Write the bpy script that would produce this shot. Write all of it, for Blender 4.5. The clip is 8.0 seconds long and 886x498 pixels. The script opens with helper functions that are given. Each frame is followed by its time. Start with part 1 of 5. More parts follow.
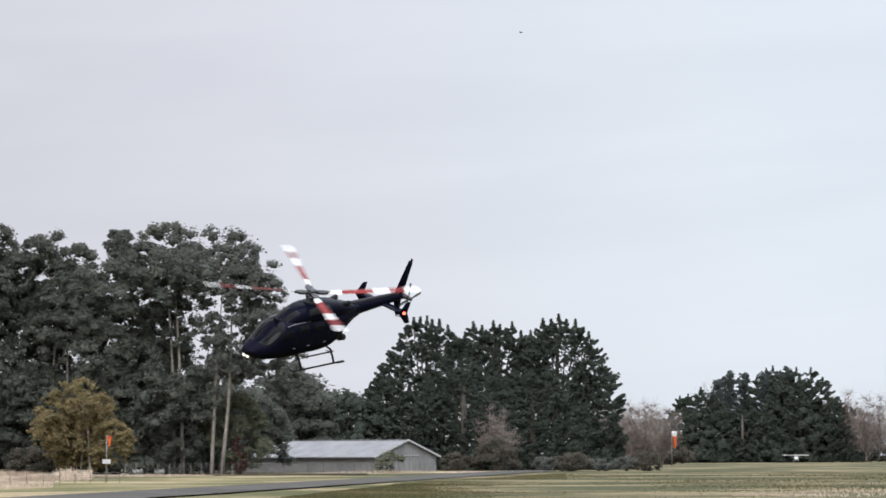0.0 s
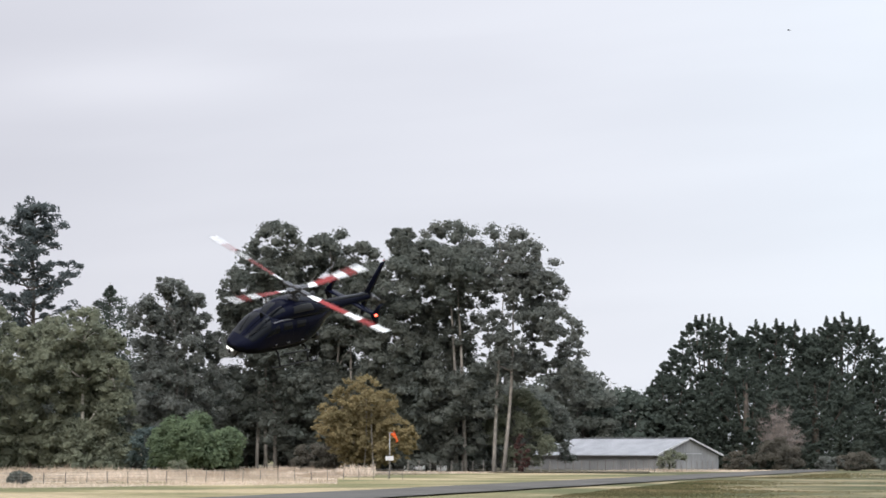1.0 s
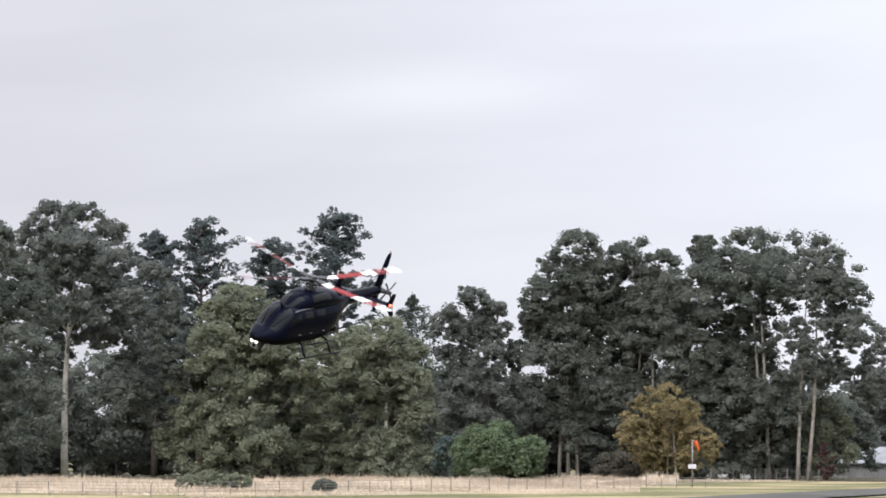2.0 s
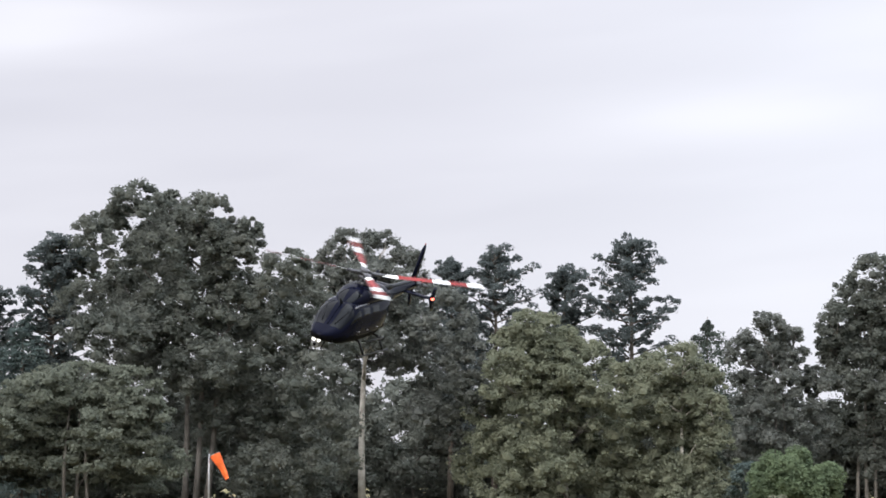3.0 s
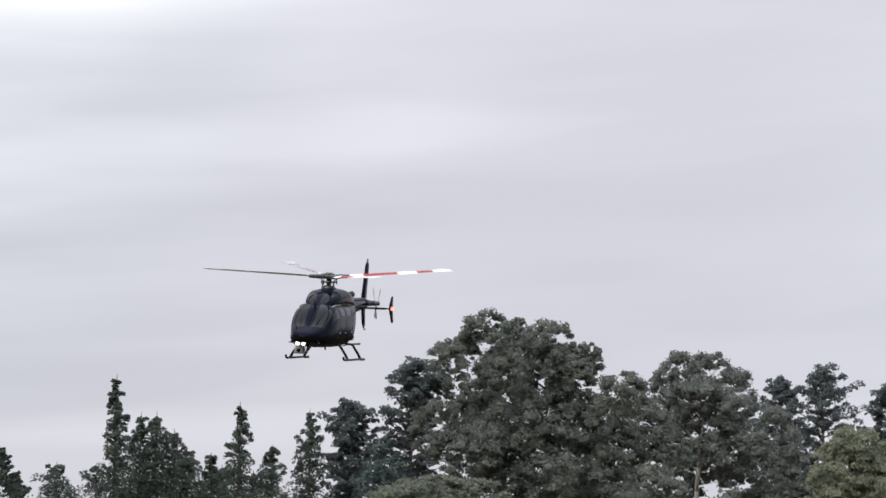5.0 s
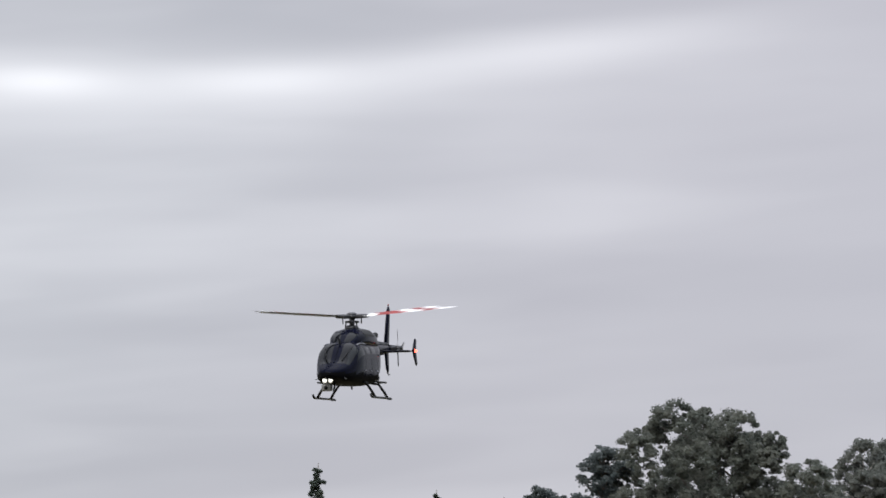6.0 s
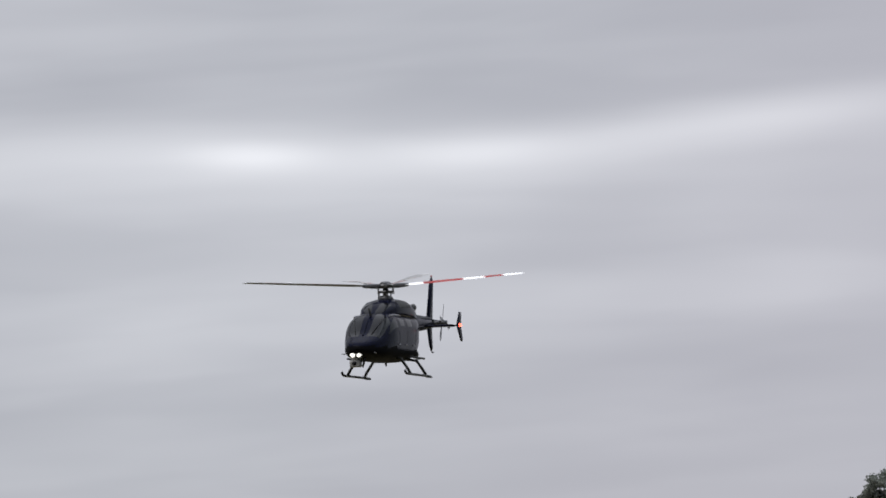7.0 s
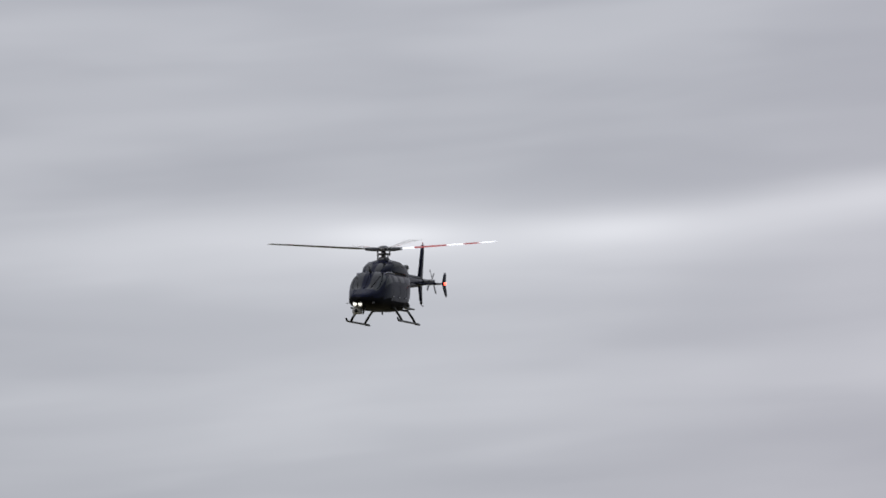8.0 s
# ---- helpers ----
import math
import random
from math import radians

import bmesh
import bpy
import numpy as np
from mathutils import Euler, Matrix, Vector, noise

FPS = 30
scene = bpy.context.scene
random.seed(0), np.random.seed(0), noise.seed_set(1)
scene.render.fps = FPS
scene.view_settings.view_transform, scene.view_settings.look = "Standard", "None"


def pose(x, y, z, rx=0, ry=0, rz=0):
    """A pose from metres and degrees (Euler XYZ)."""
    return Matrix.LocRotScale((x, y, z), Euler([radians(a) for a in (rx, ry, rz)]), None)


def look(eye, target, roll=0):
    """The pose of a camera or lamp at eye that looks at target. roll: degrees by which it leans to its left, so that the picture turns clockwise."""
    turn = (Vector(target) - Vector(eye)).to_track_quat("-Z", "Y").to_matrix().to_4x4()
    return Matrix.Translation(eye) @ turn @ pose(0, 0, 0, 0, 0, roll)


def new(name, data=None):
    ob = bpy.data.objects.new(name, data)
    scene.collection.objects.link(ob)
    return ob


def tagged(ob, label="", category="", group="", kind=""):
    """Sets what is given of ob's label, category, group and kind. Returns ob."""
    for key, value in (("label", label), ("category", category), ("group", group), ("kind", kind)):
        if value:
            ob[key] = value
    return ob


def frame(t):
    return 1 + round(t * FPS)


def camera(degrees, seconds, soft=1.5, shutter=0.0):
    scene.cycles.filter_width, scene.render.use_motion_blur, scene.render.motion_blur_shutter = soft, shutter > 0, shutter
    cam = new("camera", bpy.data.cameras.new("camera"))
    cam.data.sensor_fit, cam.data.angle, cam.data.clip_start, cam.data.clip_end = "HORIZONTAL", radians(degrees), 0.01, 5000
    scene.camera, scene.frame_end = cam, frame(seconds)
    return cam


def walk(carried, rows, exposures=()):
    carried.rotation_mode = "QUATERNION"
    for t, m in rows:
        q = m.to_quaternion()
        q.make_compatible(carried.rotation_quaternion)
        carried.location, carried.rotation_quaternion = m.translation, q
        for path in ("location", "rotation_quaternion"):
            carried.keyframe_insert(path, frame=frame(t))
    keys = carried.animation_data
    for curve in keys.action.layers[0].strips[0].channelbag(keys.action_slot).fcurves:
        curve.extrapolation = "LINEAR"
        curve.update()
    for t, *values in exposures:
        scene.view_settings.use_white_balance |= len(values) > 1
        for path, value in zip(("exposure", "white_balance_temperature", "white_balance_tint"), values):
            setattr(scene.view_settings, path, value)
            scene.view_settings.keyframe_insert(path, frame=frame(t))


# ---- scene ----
TAU = 2 * math.pi
EYE = 2.5                      # height of the lens over the field
LENS = 5000.0                  # long lens: 17.8 degrees across

# camera: seconds, pan to the left, tilt up, roll, metres walked back from the first stand
CAMERA_ROWS = [
    (0.0, 0.0, 4.18, 0.16, 0.0), (0.5, 3.022, 4.119, -0.08, 0.0), (1.0, 5.717, 4.137, -0.157, 0.0),
    (1.5, 8.629, 4.197, -0.207, 0.0), (2.0, 11.827, 4.283, -0.169, 0.0), (2.2, 13.092, 4.328, -0.17, 0.0),
    (2.75, 16.35, 4.61, -0.23, 0.0), (3.3, 19.219, 5.007, -0.28, 0.0), (3.5, 20.022, 5.157, -0.28, 0.0),
    (4.0, 21.825, 5.601, -0.458, 0.0), (4.2, 22.46, 5.885, -0.49, 2.6), (4.3, 22.8, 6.0, -0.51, 6.1),
    (5.2, 25.9, 7.06, -0.72, 40.4), (5.3, 26.265, 7.2, -0.74, 43.8), (5.5, 27.036, 7.578, -0.769, 46.8),
    (6.0, 29.118, 8.396, -0.797, 47.0), (6.5, 31.558, 9.11, -0.8, 47.0), (7.0, 33.431, 9.773, -0.8, 47.0),
    (7.5, 35.204, 10.499, -0.8, 47.7), (8.0, 36.311, 11.314, -0.8, 58.5)]
BACK = radians(27.0)


def stand(back):
    return Vector((math.sin(BACK) * back, -math.cos(BACK) * back, EYE))


def aim(pan, tilt, roll):
    return pose(0, 0, 0, 0, 0, pan) @ pose(0, 0, 0, 90 + tilt) @ pose(0, 0, 0, 0, 0, -roll)


cam = camera(math.degrees(2 * math.atan(784 / LENS)), 8.0, soft=1.6, shutter=0.09)
walk(cam, [(t, Matrix.Translation(stand(b)) @ aim(p, q, r)) for t, p, q, r, b in CAMERA_ROWS],
     exposures=[(0.0, 0.32), (0.5, 0.39), (1.0, 0.51), (1.5, 0.59), (2.2, 0.67), (3.5, 0.78), (4.2, 0.72), (5.3, 0.42), (6.5, 0.14), (8.0, 0.0)])

# ---- overcast sky, and a weak wide sun behind the cloud ----
SUN_EL, SUN_AZ = 38.0, 165.0    # degrees up, and to the left of the first view


def make_sky():
    world = bpy.data.worlds.new("overcast_sky")
    scene.world = world
    world.use_nodes = True
    n, l = world.node_tree.nodes, world.node_tree.links
    n.clear()
    out = n.new("ShaderNodeOutputWorld")
    bg = n.new("ShaderNodeBackground")
    sky = n.new("ShaderNodeTexSky")
    sky.sky_type = "NISHITA"
    sky.sun_disc = False
    sky.sun_elevation, sky.sun_rotation = radians(SUN_EL), radians(-SUN_AZ % 360)
    dim = n.new("ShaderNodeVectorMath")
    dim.operation = "SCALE"
    dim.inputs["Scale"].default_value = 0.07
    l.new(sky.outputs["Color"], dim.inputs[0])
    coord = n.new("ShaderNodeTexCoord")
    sep = n.new("ShaderNodeSeparateXYZ")
    l.new(coord.outputs["Generated"], sep.inputs[0])

    def math_node(op, a, b=None):
        m = n.new("ShaderNodeMath")
        m.operation = op
        for k, v in enumerate((a, b)):
            if v is None:
                continue
            if isinstance(v, (int, float)):
                m.inputs[k].default_value = v
            else:
                l.new(v, m.inputs[k])
        return m.outputs[0]

    az = math_node("ARCTAN2", math_node("MULTIPLY", sep.outputs["X"], -1.0), sep.outputs["Y"])
    el = math_node("ARCSINE", sep.outputs["Z"])

    def cloud(sx, sz, tilt, scale, detail, lo, hi, seed):
        comb = n.new("ShaderNodeCombineXYZ")
        l.new(math_node("MULTIPLY", az, sx), comb.inputs[0])
        l.new(math_node("MULTIPLY", math_node("ADD", el, math_node("MULTIPLY", az, tilt)), sz), comb.inputs[1])
        comb.inputs[2].default_value = seed
        tex = n.new("ShaderNodeTexNoise")
        tex.inputs["Scale"].default_value = scale
        tex.inputs["Detail"].default_value = detail
        tex.inputs["Roughness"].default_value = 0.45
        tex.inputs["Distortion"].default_value = 0.25
        l.new(comb.outputs[0], tex.inputs["Vector"])
        r = n.new("ShaderNodeMapRange")
        r.interpolation_type = "SMOOTHSTEP"
        r.inputs["From Min"].default_value, r.inputs["From Max"].default_value = lo, hi
        l.new(tex.outputs[0], r.inputs["Value"])
        return r.outputs[0]

    def band(a0, e0, wa, we, slope):
        da = math_node("DIVIDE", math_node("SUBTRACT", az, a0), wa)
        de = math_node("DIVIDE", math_node("SUBTRACT", el, math_node("ADD", e0, math_node("MULTIPLY", math_node("SUBTRACT", az, a0), slope))), we)
        s = math_node("ADD", math_node("MULTIPLY", da, da), math_node("MULTIPLY", de, de))
        return math_node("EXPONENT", math_node("MULTIPLY", s, -1.0))

    wide = cloud(5.0, 30.0, 0.074, 1.0, 2.0, 0.25, 0.75, 3.1)
    fine = cloud(9.0, 60.0, 0.084, 1.0, 2.0, 0.3, 0.75, 8.4)
    # the cloud sheet thins towards the first view and the horizon, and thickens to the left and up
    thick = n.new("ShaderNodeMapRange")
    thick.interpolation_type = "SMOOTHSTEP"
    thick.inputs["From Min"].default_value, thick.inputs["From Max"].default_value = 0.52, 0.76
    l.new(math_node("ADD", az, math_node("MULTIPLY", el, 0.6)), thick.inputs["Value"])
    streaks = math_node("ADD", math_node("MULTIPLY", band(0.6529, 0.2019, 0.026, 0.0055, -0.023), 0.62), math_node("MULTIPLY", band(0.5710, 0.2053, 0.036, 0.0065, -0.064), 0.6))
    streaks = math_node("ADD", streaks, math_node("MULTIPLY", band(0.4713, 0.2172, 0.075, 0.0085, -0.114), 0.6))
    streaks = math_node("ADD", streaks, math_node("MULTIPLY", band(0.6808, 0.1977, 0.14, 0.014, -0.043), 0.55))
    streaks = math_node("ADD", streaks, math_node("MULTIPLY", band(0.5996, 0.1476, 0.2, 0.014, -0.064), 0.28))
    # pale thin places in the sheet
    streaks = math_node("ADD", streaks, math_node("MULTIPLY", band(0.56, 0.195, 0.24, 0.022, -0.02), 0.2))
    streaks = math_node("ADD", streaks, math_node("MULTIPLY", band(0.213, 0.1305, 0.05, 0.0085, -0.01), 0.14))
    streaks = math_node("ADD", streaks, math_node("MULTIPLY", band(0.455, 0.163, 0.04, 0.011, -0.02), 0.14))

    def ramp(value, lo, hi):
        r = n.new("ShaderNodeMapRange")
        r.interpolation_type = "SMOOTHSTEP"
        r.inputs["From Min"].default_value, r.inputs["From Max"].default_value = lo, hi
        l.new(value, r.inputs["Value"])
        return r.outputs[0]

    near = n.new("ShaderNodeMix")
    near.data_type = "RGBA"
    near.inputs[6].default_value = (0.585, 0.632, 0.70, 1)
    near.inputs[7].default_value = (0.54, 0.552, 0.61, 1)
    l.new(ramp(az, -0.14, 0.10), near.inputs[0])
    first = n.new("ShaderNodeMix")
    first.data_type = "RGBA"
    l.new(near.outputs[2], first.inputs[6])
    first.inputs[7].default_value = (0.425, 0.423, 0.472, 1)
    l.new(ramp(az, 0.02, 0.40), first.inputs[0])
    base = n.new("ShaderNodeMix")
    base.data_type = "RGBA"
    l.new(first.outputs[2], base.inputs[6])
    base.inputs[7].default_value = (0.40, 0.41, 0.455, 1)
    l.new(thick.outputs[0], base.inputs[0])
    lit = n.new("ShaderNodeMix")
    lit.data_type = "RGBA"
    lit.blend_type = "ADD"
    amount = math_node("ADD", math_node("MULTIPLY", wide, 0.07), math_node("MULTIPLY", fine, 0.05))
    amount = math_node("ADD", math_node("MULTIPLY", amount, math_node("ADD", math_node("MULTIPLY", ramp(az, 0.3, 0.62), 0.6), 0.4)), 0.012)
    amount = math_node("ADD", amount, math_node("MULTIPLY", streaks, 0.30))
    lit.inputs[0].default_value = 1.0
    l.new(base.outputs[2], lit.inputs[6])
    l.new(amount, lit.inputs[7])
    mix = n.new("ShaderNodeMix")
    mix.data_type = "RGBA"
    mix.inputs[0].default_value = 0.95
    l.new(dim.outputs[0], mix.inputs[6])
    l.new(lit.outputs[2], mix.inputs[7])
    l.new(mix.outputs[2], bg.inputs["Color"])
    # an overcast sky is several times as bright overhead as at the horizon
    up = math_node("MAXIMUM", math_node("SUBTRACT", sep.outputs["Z"], 0.2), 0.0)
    l.new(math_node("ADD", math_node("MULTIPLY", math_node("MULTIPLY", up, up), 6.3), 1.0), bg.inputs["Strength"])
    l.new(bg.outputs[0], out.inputs["Surface"])


make_sky()
sun_data = bpy.data.lights.new("sun", "SUN")
sun_data.energy, sun_data.angle, sun_data.color = 2.7, radians(50), (1.0, 0.975, 0.94)
sun = new("sun", sun_data)
sun.matrix_world = look(Vector((-math.sin(radians(SUN_AZ)) * math.cos(radians(SUN_EL)), math.cos(radians(SUN_AZ)) * math.cos(radians(SUN_EL)),
                                math.sin(radians(SUN_EL)))) * 300, (0, 0, 0))


# ---- materials ----
def material(name, colour, rough=0.6, metal=0.0, vary=0.0, island=0.0, scale=4.0, bump=0.0, bump_scale=20.0, second=None,
             coat=0.0, emit=None, strength=0.0, thin=0.0, per_object=0.0, spec=0.5):
    m = bpy.data.materials.new(name)
    m.use_nodes = True
    n, l = m.node_tree.nodes, m.node_tree.links
    b = n["Principled BSDF"]
    b.inputs["Roughness"].default_value, b.inputs["Metallic"].default_value = rough, metal
    b.inputs["Coat Weight"].default_value = coat
    b.inputs["Coat Roughness"].default_value = 0.06
    b.inputs["Specular IOR Level"].default_value = spec
    col = (*colour, 1.0)
    b.inputs["Base Color"].default_value = col
    coord = n.new("ShaderNodeTexCoord")
    tex = None
    if vary or second:
        tex = n.new("ShaderNodeTexNoise")
        tex.inputs["Scale"].default_value, tex.inputs["Detail"].default_value = scale, 5.0
        l.new(coord.outputs["Object"], tex.inputs["Vector"])
        mix = n.new("ShaderNodeMix")
        mix.data_type = "RGBA"
        other = second or tuple(c * (1 - vary) for c in colour)
        mix.inputs[6].default_value, mix.inputs[7].default_value = col, (*other, 1)
        ramp = n.new("ShaderNodeMapRange")
        ramp.inputs["From Min"].default_value, ramp.inputs["From Max"].default_value = 0.35, 0.65
        l.new(tex.outputs[0], ramp.inputs["Value"])
        l.new(ramp.outputs[0], mix.inputs[0])
        l.new(mix.outputs[2], b.inputs["Base Color"])
        last = mix.outputs[2]
    else:
        last = None
    if island or per_object:
        hsv = n.new("ShaderNodeHueSaturation")
        if last is None:
            hsv.inputs["Color"].default_value = col
        else:
            l.new(last, hsv.inputs["Color"])
        if island:
            src = n.new("ShaderNodeNewGeometry").outputs["Random Per Island"]
            amount = island
        else:
            src = n.new("ShaderNodeObjectInfo").outputs["Random"]
            amount = per_object
        r = n.new("ShaderNodeMapRange")
        r.inputs["To Min"].default_value, r.inputs["To Max"].default_value = 1 - amount, 1 + amount
        l.new(src, r.inputs["Value"])
        l.new(r.outputs[0], hsv.inputs["Value"])
        l.new(hsv.outputs[0], b.inputs["Base Color"])
    if bump:
        t2 = n.new("ShaderNodeTexNoise")
        t2.inputs["Scale"].default_value, t2.inputs["Detail"].default_value = bump_scale, 4.0
        l.new(coord.outputs["Object"], t2.inputs["Vector"])
        bn = n.new("ShaderNodeBump")
        bn.inputs["Strength"].default_value, bn.inputs["Distance"].default_value = bump, 0.05
        l.new(t2.outputs[0], bn.inputs["Height"])
        l.new(bn.outputs[0], b.inputs["Normal"])
    if thin:
        # some light passes through the leaf
        tr = n.new("ShaderNodeBsdfTranslucent")
        if b.inputs["Base Color"].links:
            l.new(b.inputs["Base Color"].links[0].from_socket, tr.inputs["Color"])
        else:
            tr.inputs["Color"].default_value = col
        mx = n.new("ShaderNodeMixShader")
        mx.inputs[0].default_value = thin
        l.new(b.outputs[0], mx.inputs[1])
        l.new(tr.outputs[0], mx.inputs[2])
        l.new(mx.outputs[0], n["Material Output"].inputs["Surface"])
    if emit:
        b.inputs["Emission Color"].default_value = (*emit, 1)
        b.inputs["Emission Strength"].default_value = strength
    return m


LEAF = dict(thin=0.48, rough=0.9, island=0.14, spec=0.1)
GUM = material("gum_leaves", (0.136, 0.141, 0.123), second=(0.100, 0.111, 0.098), scale=0.25, **LEAF)
GUM_GREY = material("grey_gum_leaves", (0.153, 0.158, 0.144), second=(0.112, 0.121, 0.110), scale=0.25, **LEAF)
OLIVE = material("olive_leaves", (0.190, 0.198, 0.141), second=(0.150, 0.162, 0.119), scale=0.3, **LEAF)
GREEN = material("green_leaves", (0.124, 0.159, 0.091), second=(0.094, 0.124, 0.075), scale=0.4, **LEAF)
DULL = material("dull_green_leaves", (0.145, 0.155, 0.123), second=(0.110, 0.122, 0.099), scale=0.3, **LEAF)
GOLD = material("autumn_leaves", (0.245, 0.195, 0.105), second=(0.185, 0.155, 0.085), scale=0.5, **LEAF)
PINE = material("pine_needles", (0.100, 0.115, 0.114), second=(0.073, 0.087, 0.088), scale=0.35, **LEAF)
CYPRESS = material("cypress_foliage", (0.082, 0.098, 0.082), second=(0.06, 0.073, 0.062), scale=0.3, **LEAF)
BLUE = material("blue_conifer_foliage", (0.1003, 0.1298, 0.1239), second=(0.0767, 0.1003, 0.0968), scale=0.4, **LEAF)
TWIG = material("bare_twigs", (0.20, 0.165, 0.15), vary=0.35, scale=0.6, rough=0.85)
SCRUB = material("scrub_leaves", (0.12, 0.108, 0.088), second=(0.085, 0.08, 0.066), scale=0.5, **LEAF)
RED = material("red_leaves", (0.11, 0.06, 0.054), vary=0.4, scale=1.0, **LEAF)
PALE_BARK = material("pale_bark", (0.24, 0.215, 0.19), second=(0.14, 0.125, 0.11), scale=1.2, rough=0.85, bump=0.6, bump_scale=6)
BARK = material("grey_bark", (0.12, 0.107, 0.095), second=(0.07, 0.062, 0.055), scale=1.2, rough=0.85, bump=0.6, bump_scale=6)
WHITE_BARK = material("white_gum_bark", (0.42, 0.39, 0.35), second=(0.27, 0.25, 0.22), scale=1.0, rough=0.85, bump=0.4, bump_scale=6)
DARK_BARK = material("dark_bark", (0.10, 0.08, 0.065), second=(0.06, 0.05, 0.042), scale=1.5, rough=0.9, bump=0.7, bump_scale=8)


# ---- mesh tools ----
def mesh_from(name, verts, faces, mat, smooth=False, facing=None):
    me = bpy.data.meshes.new(name)
    verts = np.asarray(verts, dtype=np.float32)
    faces = np.asarray(faces, dtype=np.int32)
    k = faces.shape[1]
    me.vertices.add(len(verts))
    me.vertices.foreach_set("co", verts.ravel())
    me.loops.add(faces.size)
    me.loops.foreach_set("vertex_index", faces.ravel())
    me.polygons.add(len(faces))
    me.polygons.foreach_set("loop_start", np.arange(0, faces.size, k, dtype=np.int32))
    me.polygons.foreach_set("use_smooth", np.full(len(faces), smooth))
    me.update(calc_edges=True)
    if facing is not None:
        normals = me.attributes.new("custom_normal", "FLOAT_VECTOR", "POINT")
        normals.data.foreach_set("vector", np.asarray(facing, dtype=np.float32).ravel())
    me.materials.append(mat)
    return me


def child(name, me, parent, label=""):
    ob = new(name, me)
    ob.parent = parent
    if label:
        tagged(ob, label)
    return ob


def part(name, bm, mat, parent, label="", smooth=True):
    me = bpy.data.meshes.new(name)
    bmesh.ops.recalc_face_normals(bm, faces=bm.faces[:])
    bm.to_mesh(me)
    bm.free()
    for m in (mat if isinstance(mat, (list, tuple)) else (mat,)):
        me.materials.append(m)
    if smooth:
        for p in me.polygons:
            p.use_smooth = True
    return child(name, me, parent, label)


def empty(name, m, label="", category="", group="", kind=""):
    ob = new(name)
    ob.matrix_basis = m
    return tagged(ob, label, category, group, kind)


def tube(bm, points, radii, sides=8, caps=True):
    """A round tube along a line of points."""
    pts = [Vector(p) for p in points]
    rings = []
    for i, p in enumerate(pts):
        d = (pts[min(i + 1, len(pts) - 1)] - pts[max(i - 1, 0)]).normalized()
        side = d.cross(Vector((0, 0, 1)) if abs(d.z) < 0.9 else Vector((1, 0, 0))).normalized()
        up = side.cross(d)
        r = radii[i] if isinstance(radii, (list, tuple)) else radii
        rings.append([bm.verts.new(p + (side * math.cos(a) + up * math.sin(a)) * r) for a in [TAU * k / sides for k in range(sides)]])
    for a, b in zip(rings, rings[1:]):
        for k in range(sides):
            bm.faces.new((a[k], a[(k + 1) % sides], b[(k + 1) % sides], b[k]))
    if caps:
        bm.faces.new(rings[0][::-1])
        bm.faces.new(rings[-1])


def box(bm, x0, y0, z0, x1, y1, z1, bevel=0.0):
    m = Matrix.LocRotScale(((x0 + x1) / 2, (y0 + y1) / 2, (z0 + z1) / 2), None, (x1 - x0, y1 - y0, z1 - z0))
    got = bmesh.ops.create_cube(bm, size=1.0, matrix=m)["verts"]
    if bevel:
        edges = list({e for v in got for e in v.link_edges})
        bmesh.ops.bevel(bm, geom=edges, offset=bevel, segments=2, affect="EDGES", profile=0.5)


def spread(u, d):
    """A place on the field: u counts 1/5000 radian from the left of the first view, d metres away."""
    a = (784 - u) / LENS
    return Vector((-math.sin(a) * d, math.cos(a) * d, 0.0))


def height(v, d):
    """Metres above the field of a thing d away that stands (806 - v) / 5000 radian over the horizon."""
    return EYE + d * (806 - v) / LENS


# ---- foliage ----
def icosahedron():
    bm = bmesh.new()
    bmesh.ops.create_icosphere(bm, subdivisions=1, radius=1.0)
    v = np.array([p.co[:] for p in bm.verts])
    f = np.array([[q.index for q in p.verts] for p in bm.faces])
    bm.free()
    return v, f


ICO, ICO_FACES = icosahedron()


